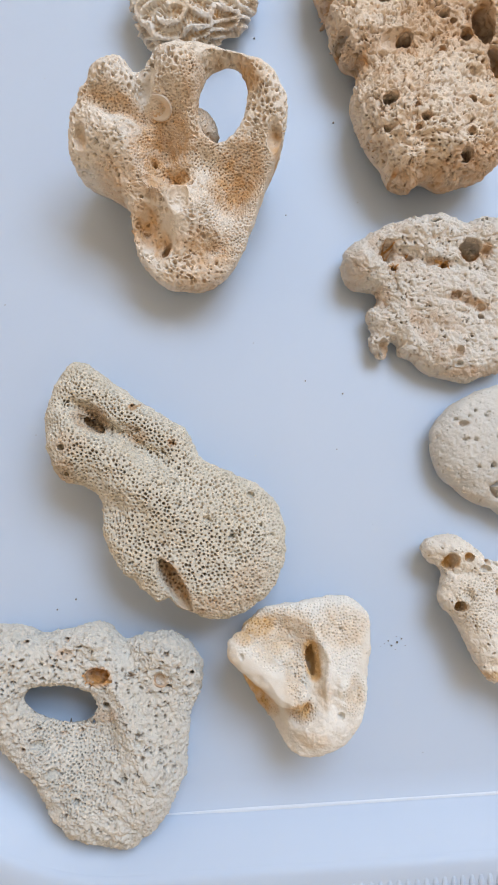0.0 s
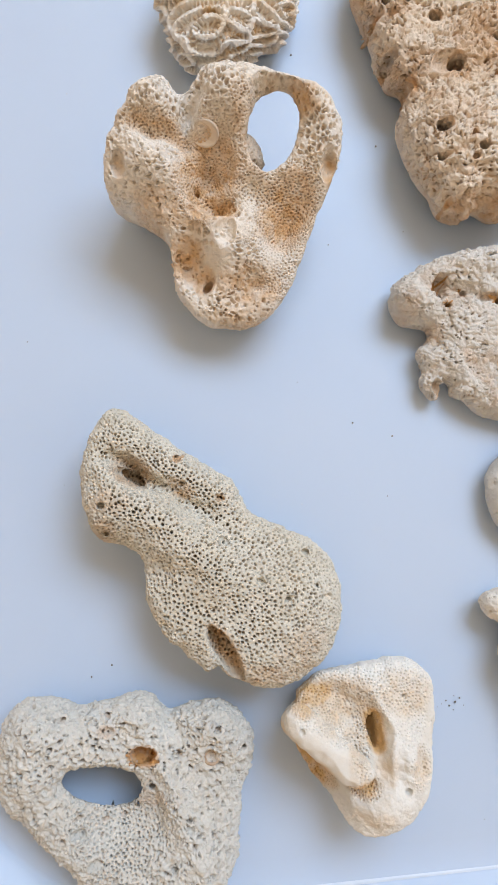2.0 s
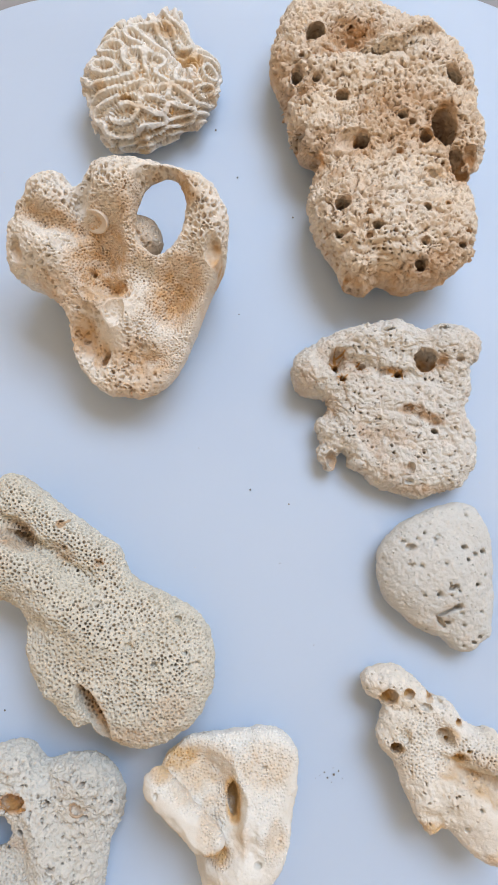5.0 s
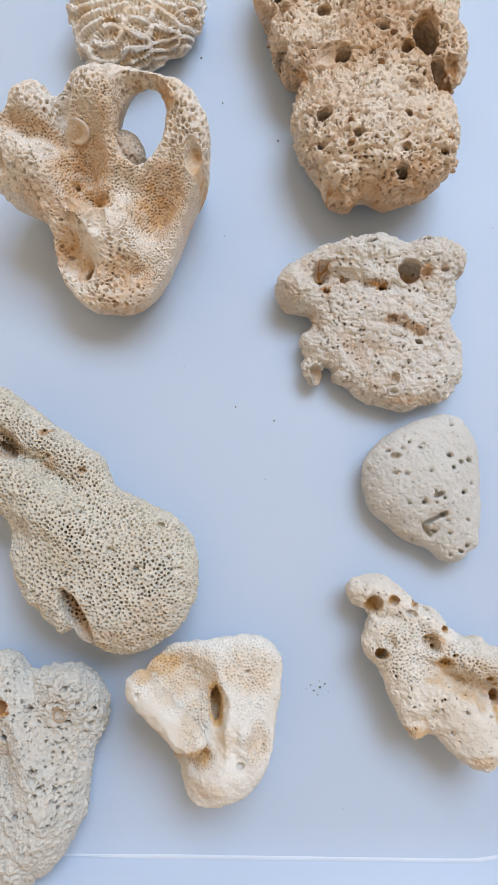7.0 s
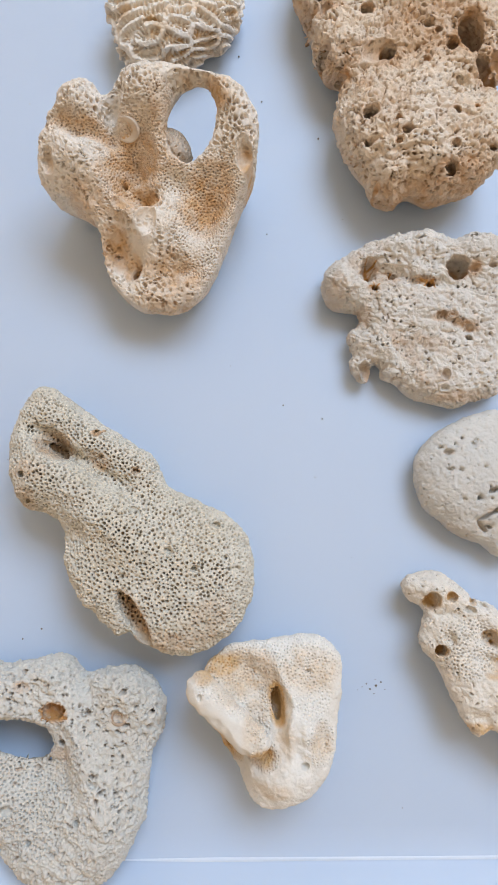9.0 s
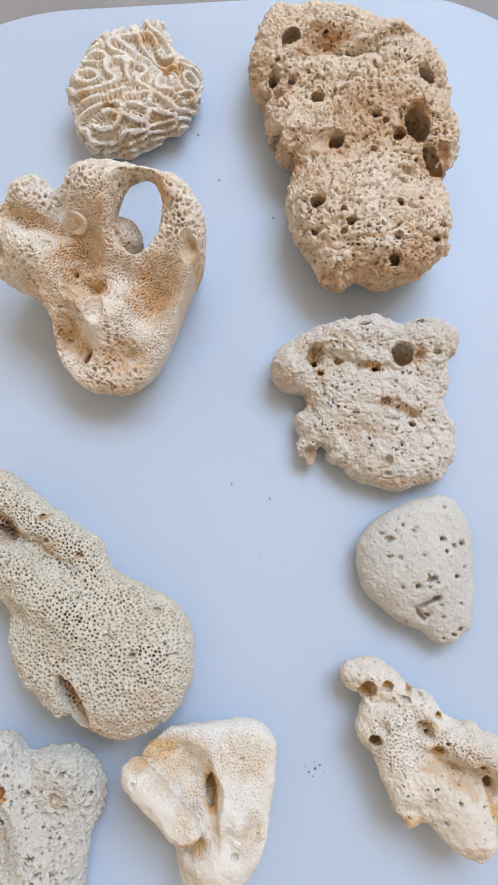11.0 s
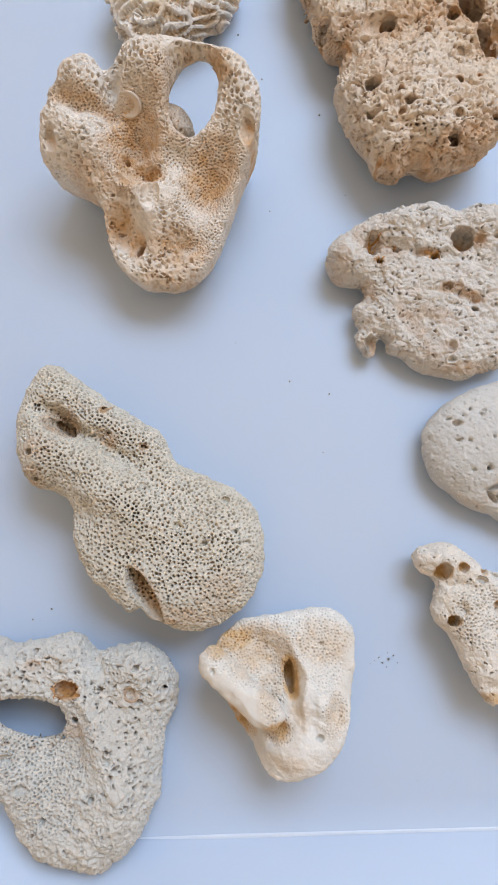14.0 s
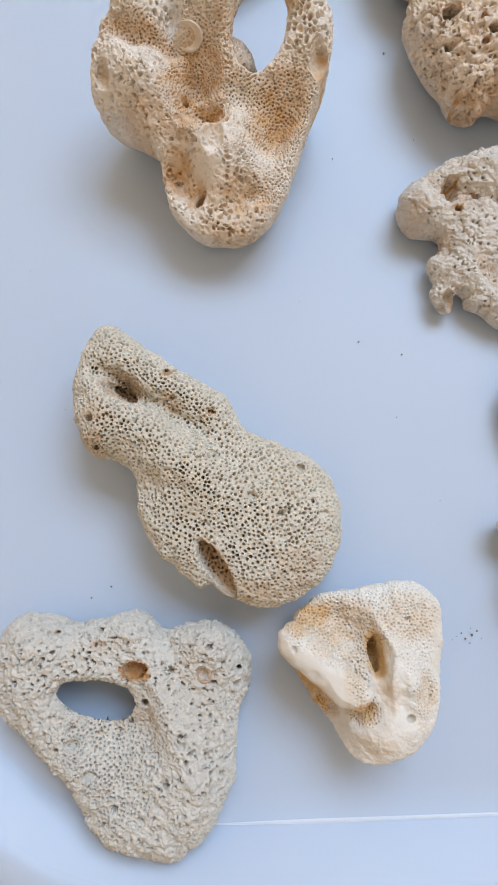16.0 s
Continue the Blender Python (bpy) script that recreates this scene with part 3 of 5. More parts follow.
pit('flat', 5.35, -20.98, 1.22, 1.52, 0, 2.8, 0, 0)
pit('flat', 4.97, -2.41, 1.99, 1.22, 0, 1.4, 0, 0)
pit('flat', 14.05, -6.36, 1.37, 1.07, -40, 2.1, 0, 0)
pit('flat', 0.11, -16.18, 0.53, 0.53, 0, 4, 0, 0)
pit('flat', 9.8, -16.13, 0.46, 0.46, 0, 4, 0, 0)
pit('flat', -15.59, 7.89, 0.92, 0.92, 0, 4, 0, 0)
pit('flat', 22.54, 13.96, 1.22, 0.69, 0, 3, 0, 0)
pit('flat', -0.28, 23.61, 1.85, 0.39, 5, 2, 0, 0)
pit('flat', 17.82, 24.89, 1.23, 0.46, 0, 2, 0, 0)
pit('flat', -18.69, -18.3, 1.99, 3.07, 20, 4.2, 0, 0)
pit('flat', 4.88, -25.24, 1.22, 0.76, 0, 2, 0, 0)
stain_tint('flat', -17.01, 15.2, 3.6, 3.2, 0, 0.4)
stain_tint('flat', -9.73, 12.46, 3.85, 1.2, -15, 0.5)
stain_tint('flat', 1.01, 10.61, 4.61, 1.0, -10, 0.6)
stain_tint('flat', -15.59, 7.89, 2.0, 2.0, 0, 0.35)
stain_tint('flat', 6.12, -2.43, 3.82, 1.84, 0, 0.7)
stain_tint('flat', 12.94, -5.2, 4.58, 1.53, -20, 0.6)
stain_tint('flat', -5.53, -10.76, 2.0, 4.59, -50, 0.25)
stain_tint('flat', -19.96, -0.58, 3.08, 3.08, 0, 0.5)
stain_tint('flat', -0.41, -23.06, 4.58, 2.29, -40, 0.3)
stain_tint('flat', 16.4, 12.88, 2.3, 2.3, 0, 0.8)
# warm brown shading of the round hole, put into the colour
stain_tint('flat', 11.2, 13.34, 3.37, 3.37, 0, 0.7)
stain_tint('flat', 10.16, -27.73, 9.12, 1.52, 0, 0.4)
stain_tint('flat', 4.2, -21.58, 3.81, 2.29, 0, 0.3)
stain_tint('flat', -13.5, 12.5, 9, 2.6, -10, 0.4)
stain_tint('flat', -20.5, 16.5, 3.5, 3.5, 0, 0.3)
stain_tint('flat', -7, -12, 2.2, 8, 35, 0.35)
stain_tint('flat', 3, -12, 6, 2.5, -30, 0.25)
stain_tint('flat', -28, 8, 3, 5, 0, 0.3)
for x, y, long, turn in ((-17.3, 14.6, 3.4, 4), (-16.4, 13.9, 2.8, -32), (-17.9, 13.4, 2.4, 40), (-16.0, 16.4, 2.0, -60), (-15.6, 7.9, 1.7, 20), (-15.2, 8.2, 1.6, -50), (-16.1, 8.3, 1.5, 80),
                         (-9.6, 12.3, 1.9, 70), (-8.4, 11.8, 1.7, 35), (-10.4, 12.9, 1.6, -40), (2.4, 9.9, 1.9, -70), (3.8, 9.2, 1.5, 10), (1.1, 10.4, 1.8, 75)):
    stain_tint("flat", x, y, 0.34, long, turn, 1.5)
shape('pebble', (85, 2), [(-18.5, 6), (-17.8, 9.5), (-15.2, 13.6), (-10.3, 17.4), (-4.2, 20.8), (1.3, 23), (6.6, 23.9), (11.3, 23.6), (14.6, 21.8), (16.6, 18.5), (18, 13.7), (18.5, 8.3), (18.3, 1.3), (18.1, -6.3), (17.3, -13.2), (16.4, -17.7), (13.5, -19.9), (11.1, -22.1), (7.7, -22.9), (4.3, -21.4), (1.7, -18.8), (-2.3, -17.3), (-7.3, -14.6), (-12.3, -10.1), (-16.2, -6.5), (-17.7, -1.8)])
lump('pebble', 1.32, 2.28, 12.22, 11.11, 0, 2.5)
lump('pebble', 1.5, -12.76, 3.29, 3.29, 0, -1)
lump('pebble', 10.57, -16.28, 3.26, 2.72, 0, -1)
pit('pebble', -8.86, 10.11, 1.46, 0.9, 10, 2.5, 0, 0)
pit('pebble', -10.75, 11.78, 0.9, 0.34, 20, 1.5, 0, 0)
pit('pebble', -6.48, 12.61, 0.56, 0.51, 0, 2, 0, 0)
pit('pebble', -4.13, 14.31, 0.45, 0.45, 0, 2, 0, 0)
pit('pebble', -1.13, 12.6, 0.5, 0.34, 0, 1.5, 0, 0)
pit('pebble', -0.23, 13.6, 0.67, 0.22, 10, 1, 0, 0)
pit('pebble', 9.48, 19.83, 0.39, 0.39, 0, 2, 0, 0)
pit('pebble', 7.66, 10.02, 1, 0.5, -10, 3, 0, 0)
pit('pebble', 13.96, 8.56, 0.83, 0.66, -15, 3, 0, 0)
pit('pebble', 11.14, 7.91, 0.78, 0.33, -40, 2, 0, 0)
pit('pebble', 8.64, 6.29, 0.55, 0.5, 30, 2.5, 0, 0)
pit('pebble', 11.33, -1.39, 0.72, 0.66, 0, 3.5, 0, 0)
pit('pebble', 3.38, -2.1, 1.77, 0.72, 25, 3, 0, 0)
pit('pebble', -0.73, -4.22, 0.72, 0.77, 0, 2.5, 0, 0)
pit('pebble', 2.68, -4.48, 0.44, 0.44, 0, 3, 0, 0)
pit('pebble', 2.52, -0.79, 0.39, 0.33, 0, 2.5, 0, 0)
pit('pebble', 1.6, -9.6, 3.3, 0.6, 26, 3.4, 0, 0)
pit('pebble', 4.9, -8.0, 1.2, 0.8, 15, 3.4, 0, 0)
pit('pebble', 0.3, -13.0, 2.4, 0.5, -52, 3.0, 0, 0)
pit('pebble', 2.32, -12.94, 0.82, 0.6, 0, 2.5, 0, 0)
pit('pebble', 5.96, -10.01, 0.49, 0.44, 0, 2, 0, 0)
pit('pebble', -18.07, 0.06, 0.39, 1.46, 15, 2, 0, 0)
pit('pebble', -16.94, 6.26, 0.34, 0.79, 0, 1.5, 0, 0)
pit('pebble', -19.27, 4.63, 0.45, 1.13, 0, 1.5, 0, 0)
pit('pebble', -9.15, 4.71, 0.9, 0.28, 0, 1.5, 0, 0)
pit('pebble', -5.92, 4.38, 0.67, 0.34, -15, 1.5, 0, 0)
pit('pebble', 14, 1.33, 0.44, 0.33, 30, 2, 0, 0)
pit('pebble', 12.4, -9.64, 0.33, 0.33, 0, 2, 0, 0)
pit('pebble', 6.65, -13.72, 0.44, 0.33, 30, 2, 0, 0)
pit('pebble', 7.04, -20.28, 0.49, 0.43, 0, 3, 0, 0)
pit('pebble', 12.2, -17.4, 1.0, 0.4, 35, 2.4, 0, 0)
pit('pebble', 10.2, -19.2, 0.8, 0.35, -20, 2.4, 0, 0)
pit('pebble', -4.04, -15.36, 0.38, 0.27, 0, 2, 0, 0)
pit('pebble', -5.57, -4.41, 0.33, 0.28, 0, 1.5, 0, 0)
pit('pebble', 5.3, -3.16, 0.33, 0.28, 0, 2, 0, 0)
pit('pebble', 1.5, 5.1, 0.5, 0.28, 30, 1.5, 0, 0)
stain_tint('pebble', -8.85, 10.28, 1.69, 0.9, 0, 0.4)
stain_tint('pebble', -0.14, -12.71, 2.75, 2.2, 0, 0.4)
stain_tint('pebble', -7.9, -13.61, 6.61, 1.65, -28, 0.35)
stain_tint('pebble', 2.91, -7.83, 2.2, 1.1, 0, 0.3)
stain_tint('pebble', 9.37, -17.89, 3.26, 1.63, 0, 0.3)
shape('small', (85.2, -51.7), [(-25.3, 23), (-24, 25.8), (-19.9, 27.8), (-14.8, 28.1), (-10.5, 26.5), (-7.8, 23.7), (-4.5, 20.1), (0.3, 17.6), (3.6, 14.7), (5.5, 12), (8.8, 9.9), (13, 9.8), (17, 7.4), (21.5, 4.7), (24.2, 1.6), (24.9, -2.9), (23.4, -6.5), (20.8, -7.9), (21.1, -11.8), (19.3, -14.7), (17.4, -16.7), (17.3, -21), (15.1, -24.5), (12.6, -26.2), (9.4, -25.8), (5.6, -23.7), (1.9, -21), (-1.2, -17.2), (-4, -17.3), (-7.1, -18.6), (-9.7, -16.5), (-11.7, -12.1), (-13.5, -7), (-15.3, -2.4), (-17.8, 1.6), (-20.5, 5), (-20.9, 9), (-18.9, 13.8), (-19.8, 16.9), (-23.6, 19.4)])
lump('small', -16.97, 23.96, 7.78, 4.95, -20, 4)
lump('small', -4.12, 17.61, 6.25, 2.78, -40, 2)
lump('small', -12, 5.31, 7.51, 8.88, 0, 2)
lump('small', 12.23, 3.67, 10.06, 4.7, -22, 5)
lump('small', 6.71, -9.88, 9.85, 7.23, -30, 3)
lump('small', 7.52, -2.54, 12.64, 2.26, -22, -5)
lump('small', 14.87, -7.54, 3.94, 3.94, 0, -4)
lump('small', -2.06, 9.67, 3.42, 2.74, 0, -2)
lump('small', -14.7, 15.81, 5.57, 1.67, -10, -2)
lump('small', -5.42, -12.77, 3.95, 2.63, 0, -3)
pit('small', -17.61, 19.41, 2.25, 2.39, -30, 4.5, 0.1, 0)
pit('small', -11.57, 20.58, 1.54, 1.26, 0, 3.2, 0.1, -0.2)
pit('small', -5.02, 19.3, 0.91, 0.98, -20, 4, 0, 0)
pit('small', -1.9, 17.57, 1.39, 0.69, -35, 2.5, 0, 0)
pit('small', -6.63, 16.66, 1.25, 0.76, 0, 2, 0, 0)
pit('small', 3.3, 12.06, 0.68, 0.68, 0, 3, 0, 0)
pit('small', -16.09, 5.5, 1.78, 1.64, 0, 5.2, 0, 0)
pit('small', -13.66, 8.88, 2.06, 2.06, 0, 2, 0, 0)
pit('small', -1.47, 8.69, 2.18, 1.64, -20, 2.6, 0, 0)
pit('small', 1.74, 3.19, 1.75, 1.35, 0, 2.6, 0, 0)
pit('small', 14.01, -1.06, 0.73, 0.6, 0, 3, 0, 0)
pit('small', 15.79, -2.76, 0.73, 0.53, 0, 3, 0, 0)
pit('small', 19.93, 1.04, 1.86, 1.46, 0, 1.6, 0, 0)
pit('small', 16.59, -6.95, 1.18, 1.71, 0, 3.9, 0, 0)
pit('small', 6.12, -9.27, 0.53, 0.53, 0, 2, 0, 0)
pit('small', -0.27, 6.93, 0.61, 0.54, 0, 3, 0, 0)
pit('small', 4.33, 5.38, 0.54, 0.54, 0, 3, 0, 0)
pit('small', -12.29, -0.41, 0.34, 0.34, 0, 3, 0, 0)
pit('small', 2.21, -15.23, 0.52, 0.46, 0, 2, 0, 0)
pit('small', -8.27, 22.41, 0.63, 0.63, 0, 1.5, 0, 0)
stain_tint('small', -17.63, 19.21, 2.53, 2.53, 0, 0.9)
stain_tint('small', -5.02, 19.3, 1.11, 1.11, 0, 0.9)
stain_tint('small', -0.11, 8.66, 2.73, 2.05, 0, 0.8)
stain_tint('small', 2.08, 3.19, 2.7, 2.02, 0, 0.9)
stain_tint('small', 17.11, -10.59, 2.22, 4.56, 0, 1.2)
stain_tint('small', 7.38, -3.77, 11.29, 2.66, -22, 0.6)
stain_tint('small', -7, -15.75, 3.93, 1.57, 0, 1)
stain_tint('small', 13.27, 1.13, 8.01, 3.34, -22, 0.4)
stain_tint('small', 10.48, -22.32, 3.2, 1.92, 0, 0.6)
stain_tint('small', 10.93, -7.5, 1.97, 1.97, 0, 0.6)
stain_tint('small', -16.1, 5.37, 1.78, 1.78, 0, 0.6)
stain_tint('small', -12.28, 20.46, 1.82, 1.4, 0, 0.5)
stain_tint('small', -1.04, -1.18, 3.35, 1.34, 0, 0.7)
fine('small', 12.09, 2.41, 10.04, 5.36, -22, 1)
fine('small', -8.5, 6.5, 8, 8.5, -20, 0.85)
smooth('small', 6.19, -14.67, 9.77, 5.86, -30, 0.55)
shape('brain', (-10, 181), [(6.5, 23.3), (9.6, 23.9), (11.8, 24.9), (11.2, 21.1), (13.8, 18.1), (15.1, 12.9), (18.9, 8.9), (22.3, 6.2), (25.4, 2.2), (25.7, -4.4), (25.3, -9.4), (21.8, -14.5), (19.1, -20), (13.9, -21.3), (11.2, -23.6), (8.6, -25.6), (4, -27.4), (0.3, -30.2), (-4.6, -29.6), (-12.3, -29.7), (-15.7, -25.6), (-18.1, -23.9), (-19.2, -18.3), (-20.7, -14), (-22.7, -7.6), (-21.6, -2.8), (-17.9, 4.3), (-15.3, 10.1), (-12.7, 13.5), (-10.1, 16.4), (-5.3, 18.3), (1.3, 20.9)])
lump('brain', 2.81, -17.81, 16.51, 12.7, 0, 3)
lump('brain', 6.24, 8.97, 10.34, 4.52, 10, -1)
lump('brain', 11.35, 3.71, 5.16, 5.16, -30, -5)
lump('brain', -3.03, -0.92, 10.25, 3.84, 20, 2)
pit('brain', -5.5, -18.71, 1.65, 1.39, 0, 4, 0, 0)
pit('brain', -1.33, -29.31, 1.76, 1.26, 0, 3, 0, 0)
stain_tint('brain', -5.5, -18.71, 2.28, 1.9, 0, 1)
stain_tint('brain', -1.33, -29.65, 2.27, 1.89, 0, 0.9)
stain_tint('brain', 15.17, 1.89, 5.16, 3.23, -30, 1)
stain_tint('brain', 7.47, 11.92, 5.18, 2.59, 10, 0.7)
stain_tint('brain', -14.47, -14.21, 2.53, 2.53, 0, 0.8)
stain_tint('brain', 22.83, -10.19, 1.93, 1.93, 0, 0.7)
stain_tint('brain', 13.99, -12.9, 7.67, 2.56, 0, 0.5)
stain_tint('brain', 13.42, -20.54, 7, 1.91, 0, 0.5)
stain_tint('brain', 0.3, -15.24, 3.81, 2.54, 0, 0.5)
stain_tint('brain', -1.45, -22.2, 3.79, 2.53, 0, 0.5)
stain_tint('brain', 1.8, -34.17, 6.28, 2.51, 0, 0.4)
# shapes end
knob("heart", 4.8, 10.5, 21.5, 7.2, 7.0, 7.5)
fine("heart", 5.5, 14, 4.5, 4.5, 0, 1)
# tan that paints warmth onto the shaded knob
stain_tint("heart", 5.5, 14, 4.5, 4.5, 0, 0.3)
arch("tri", -1.0, 20.0, 20.0, 16.0, 7.5)



# ---- numeric helpers for the corals (millimetres) ----
def hashed(ix, iy, iz, seed):
    h = (ix.astype(np.uint32) * np.uint32(374761393) + iy.astype(np.uint32) * np.uint32(668265263)
         + iz.astype(np.uint32) * np.uint32(2147483647) + np.uint32((seed * 974634211) & 0xFFFFFFFF))
    h = (h ^ (h >> np.uint32(13))) * np.uint32(1274126177)
    h = (h ^ (h >> np.uint32(16))) * np.uint32(2246822519)
    return h ^ (h >> np.uint32(15))


def unit(h, k=0):
    return ((h >> np.uint32(k)) & np.uint32(0x3FF)).astype(np.float32) / 1023.0


def value_noise(p, seed):
    i = np.floor(p).astype(np.int64)
    f = (p - i).astype(np.float32)
    f = f * f * (3 - 2 * f)
    out = np.zeros(len(p), np.float32)
    for dx in (0, 1):
        for dy in (0, 1):
            for dz in (0, 1):
                w = (f[:, 0] if dx else 1 - f[:, 0]) * (f[:, 1] if dy else 1 - f[:, 1]) * (f[:, 2] if dz else 1 - f[:, 2])
                out += w * unit(hashed(i[:, 0] + dx, i[:, 1] + dy, i[:, 2] + dz, seed), 5)
    return out * 2 - 1


def fbm(p, size, octaves, seed, gain=0.5):
    out, amp, total = 0, 1.0, 0.0
    for o in range(octaves):
        out = out + amp * value_noise(p * (2.03 ** o / size) + 17.3 * o, seed + o)
        total += amp
        amp *= gain
    return out / total


def worley(p, cell, seed, jitter=0.85):
    """Nearest and second-nearest seed point, in the units of p, and a random number for each cell."""
    q = p / cell
    i = np.floor(q).astype(np.int64)
    f1 = np.full(len(p), 9.0, np.float32)
    f2 = np.full(len(p), 9.0, np.float32)
    rnd = np.zeros(len(p), np.float32)
    for dx in (-1, 0, 1):
        for dy in (-1, 0, 1):
            for dz in (-1, 0, 1):
                c = i + (dx, dy, dz)
                h = hashed(c[:, 0], c[:, 1], c[:, 2], seed)
                d = np.zeros(len(p), np.float32)
                for a, k in ((0, 0), (1, 10), (2, 20)):
                    d += (c[:, a] + 0.5 + jitter * (unit(h, k) - 0.5) - q[:, a]) ** 2
                d = np.sqrt(d)
                near = d < f1
                f2 = np.where(near, f1, np.minimum(f2, d))
                rnd = np.where(near, unit(h, 6), rnd)
                f1 = np.where(near, d, f1)
    return f1 * cell, f2 * cell, rnd


def step(a, b, x):
    t = np.clip((x - a) / (b - a), 0, 1)
    return t * t * (3 - 2 * t)


def blob(x, y, cx, cy, rx, ry, angle):
    """Squared distance from a centre, in radii of a turned ellipse."""
    c, s = math.cos(radians(angle)), math.sin(radians(angle))
    u, v = (x - cx) * c + (y - cy) * s, -(x - cx) * s + (y - cy) * c
    return (u / rx) ** 2 + (v / ry) ** 2


def closed_spline(points, n=4):
    p = np.array(points, float)
    a, b, c, d = np.roll(p, 1, 0), p, np.roll(p, -1, 0), np.roll(p, -2, 0)
    out = []
    for t in np.arange(n) / n:
        out.append(0.5 * (2 * b + (c - a) * t + (2 * a - 5 * b + 4 * c - d) * t * t + (3 * b - a - 3 * c + d) * t ** 3))
    return np.stack(out, 1).reshape(-1, 2)


def spread(v, gap, seed):
    """Points scattered over a surface, none nearer to another than the gap."""
    rng = np.random.RandomState(seed)
    p = v[rng.permutation(len(v))[:60000]]
    cells, kept = collections.defaultdict(list), []
    near = [(a, b, c) for a in (-1, 0, 1) for b in (-1, 0, 1) for c in (-1, 0, 1)]
    for (x, y, z), (i, j, k) in zip(p.tolist(), np.floor(p / gap).astype(int).tolist()):
        if all((x - u) ** 2 + (y - w) ** 2 + (z - t) ** 2 > gap * gap for a, b, c in near for u, w, t in cells.get((i + a, j + b, k + c), ())):
            cells[i, j, k].append((x, y, z))
            kept.append((x, y, z))
    return kept


def pores(v, chosen, gap, radius, vary, deep, seed, soft=0.085):
    """Close round pores spread evenly over the chosen part of a surface."""
    out = np.zeros(len(v))
    where = np.nonzero(chosen)[0]
    if not len(where):
        return out
    p = v[where]
    points = spread(p, gap, seed)
    tree = mathutils.kdtree.KDTree(len(points))
    for i, c in enumerate(points):
        tree.insert(c, i)
    tree.balance()
    found = [tree.find(c)[1:] for c in shaken(p, 1.0, 0.10, seed).tolist()]
    index, dist = np.array(found).T
    r = unit(hashed(index.astype(np.int64), index.astype(np.int64) * 7, index.astype(np.int64) * 3, seed), 4)
    size = radius * (1 - vary + 2 * vary * r)
    out[where] = -deep * (0.55 + 0.45 * r) * step(size + soft, np.maximum(size - soft, 0.02), dist)
    return out


def inside_distance(x, y, line):
    """Distance to a closed line, positive within it."""
    best, within = np.full(x.shape, 1e9), np.zeros(x.shape, bool)
    for (ax, ay), (bx, by) in zip(line, np.roll(line, -1, 0)):
        ex, ey = bx - ax, by - ay
        t = np.clip(((x - ax) * ex + (y - ay) * ey) / (ex * ex + ey * ey + 1e-9), 0, 1)
        best = np.minimum(best, (x - ax - t * ex) ** 2 + (y - ay - t * ey) ** 2)
        if ay != by:
            within ^= ((ay > y) != (by > y)) & (x < ex * (y - ay) / ey + ax)
    return np.where(within, 1, -1) * np.sqrt(best)


def blurred(a, n):
    for _ in range(n):
        for axis in (0, 1):
            a = 0.5 * a + 0.25 * (np.roll(a, 1, axis) + np.roll(a, -1, axis))
    return a


def surface_net(f, origin, h):
    """The zero surface of a field on a grid, as vertices and quads."""
    s = f < 0
    n = np.array(f.shape) - 1
    count = np.zeros(n, np.int8)
    cuts = {}
    for dx in (0, 1):
        for dy in (0, 1):
            for dz in (0, 1):
                cuts[dx, dy, dz] = (slice(dx, dx + n[0]), slice(dy, dy + n[1]), slice(dz, dz + n[2]))
                count += s[cuts[dx, dy, dz]]
    active = (count > 0) & (count < 8)
    index = np.full(n, -1, np.int64)
    index[active] = np.arange(active.sum())
    where = np.argwhere(active)
    corner = {k: f[where[:, 0] + k[0], where[:, 1] + k[1], where[:, 2] + k[2]] for k in cuts}
    pos, num = np.zeros((len(where), 3)), np.zeros(len(where))
    for a in cuts:
        for axis in range(3):
            if a[axis] == 0:
                b = tuple(v + (k == axis) for k, v in enumerate(a))
                fa, fb = corner[a], corner[b]
                cross = (fa < 0) != (fb < 0)
                t = np.where(cross, fa / np.where(cross, fa - fb, 1), 0)
                for k in range(3):
                    pos[:, k] += cross * (a[k] + (t if k == axis else 0))
                num += cross
    verts = origin + h * (where + pos / num[:, None])
    quads = []
    for axis in range(3):
        u, v = (axis + 1) % 3, (axis + 2) % 3
        lo = [slice(1, m) for m in n]
        lo[axis] = slice(0, n[axis])
        hi = list(lo)
        hi[axis] = slice(1, n[axis] + 1)
        a, b = s[tuple(lo)], s[tuple(hi)]
        e = np.argwhere(a != b) + [0 if k == axis else 1 for k in range(3)]
        flip = s[e[:, 0], e[:, 1], e[:, 2]]

        def cell(du, dv):
            c = e.copy()
            c[:, u] -= du
            c[:, v] -= dv
            return index[c[:, 0], c[:, 1], c[:, 2]]
        q = np.stack([cell(1, 1), cell(0, 1), cell(0, 0), cell(1, 0)], 1)
        quads.append(np.where(flip[:, None], q, q[:, ::-1]))
    return verts, np.concatenate(quads)


def quad_normals(v, q):
    fn = np.cross(v[q[:, 2]] - v[q[:, 0]], v[q[:, 3]] - v[q[:, 1]])
    out = np.stack([np.bincount(q.ravel(), np.repeat(fn[:, k], 4), len(v)) for k in range(3)], 1)
    return out / np.maximum(np.linalg.norm(out, axis=1), 1e-12)[:, None]


def relaxed(v, q, times, amount=0.6):
    a, b = q.ravel(), np.roll(q, -1, 1).ravel()
    n = np.bincount(a, minlength=len(v)) + np.bincount(b, minlength=len(v))
    for _ in range(times):
        m = np.stack([np.bincount(a, v[b, k], len(v)) + np.bincount(b, v[a, k], len(v)) for k in range(3)], 1)
        v = v + amount * (m / np.maximum(n, 1)[:, None] - v)
    return v


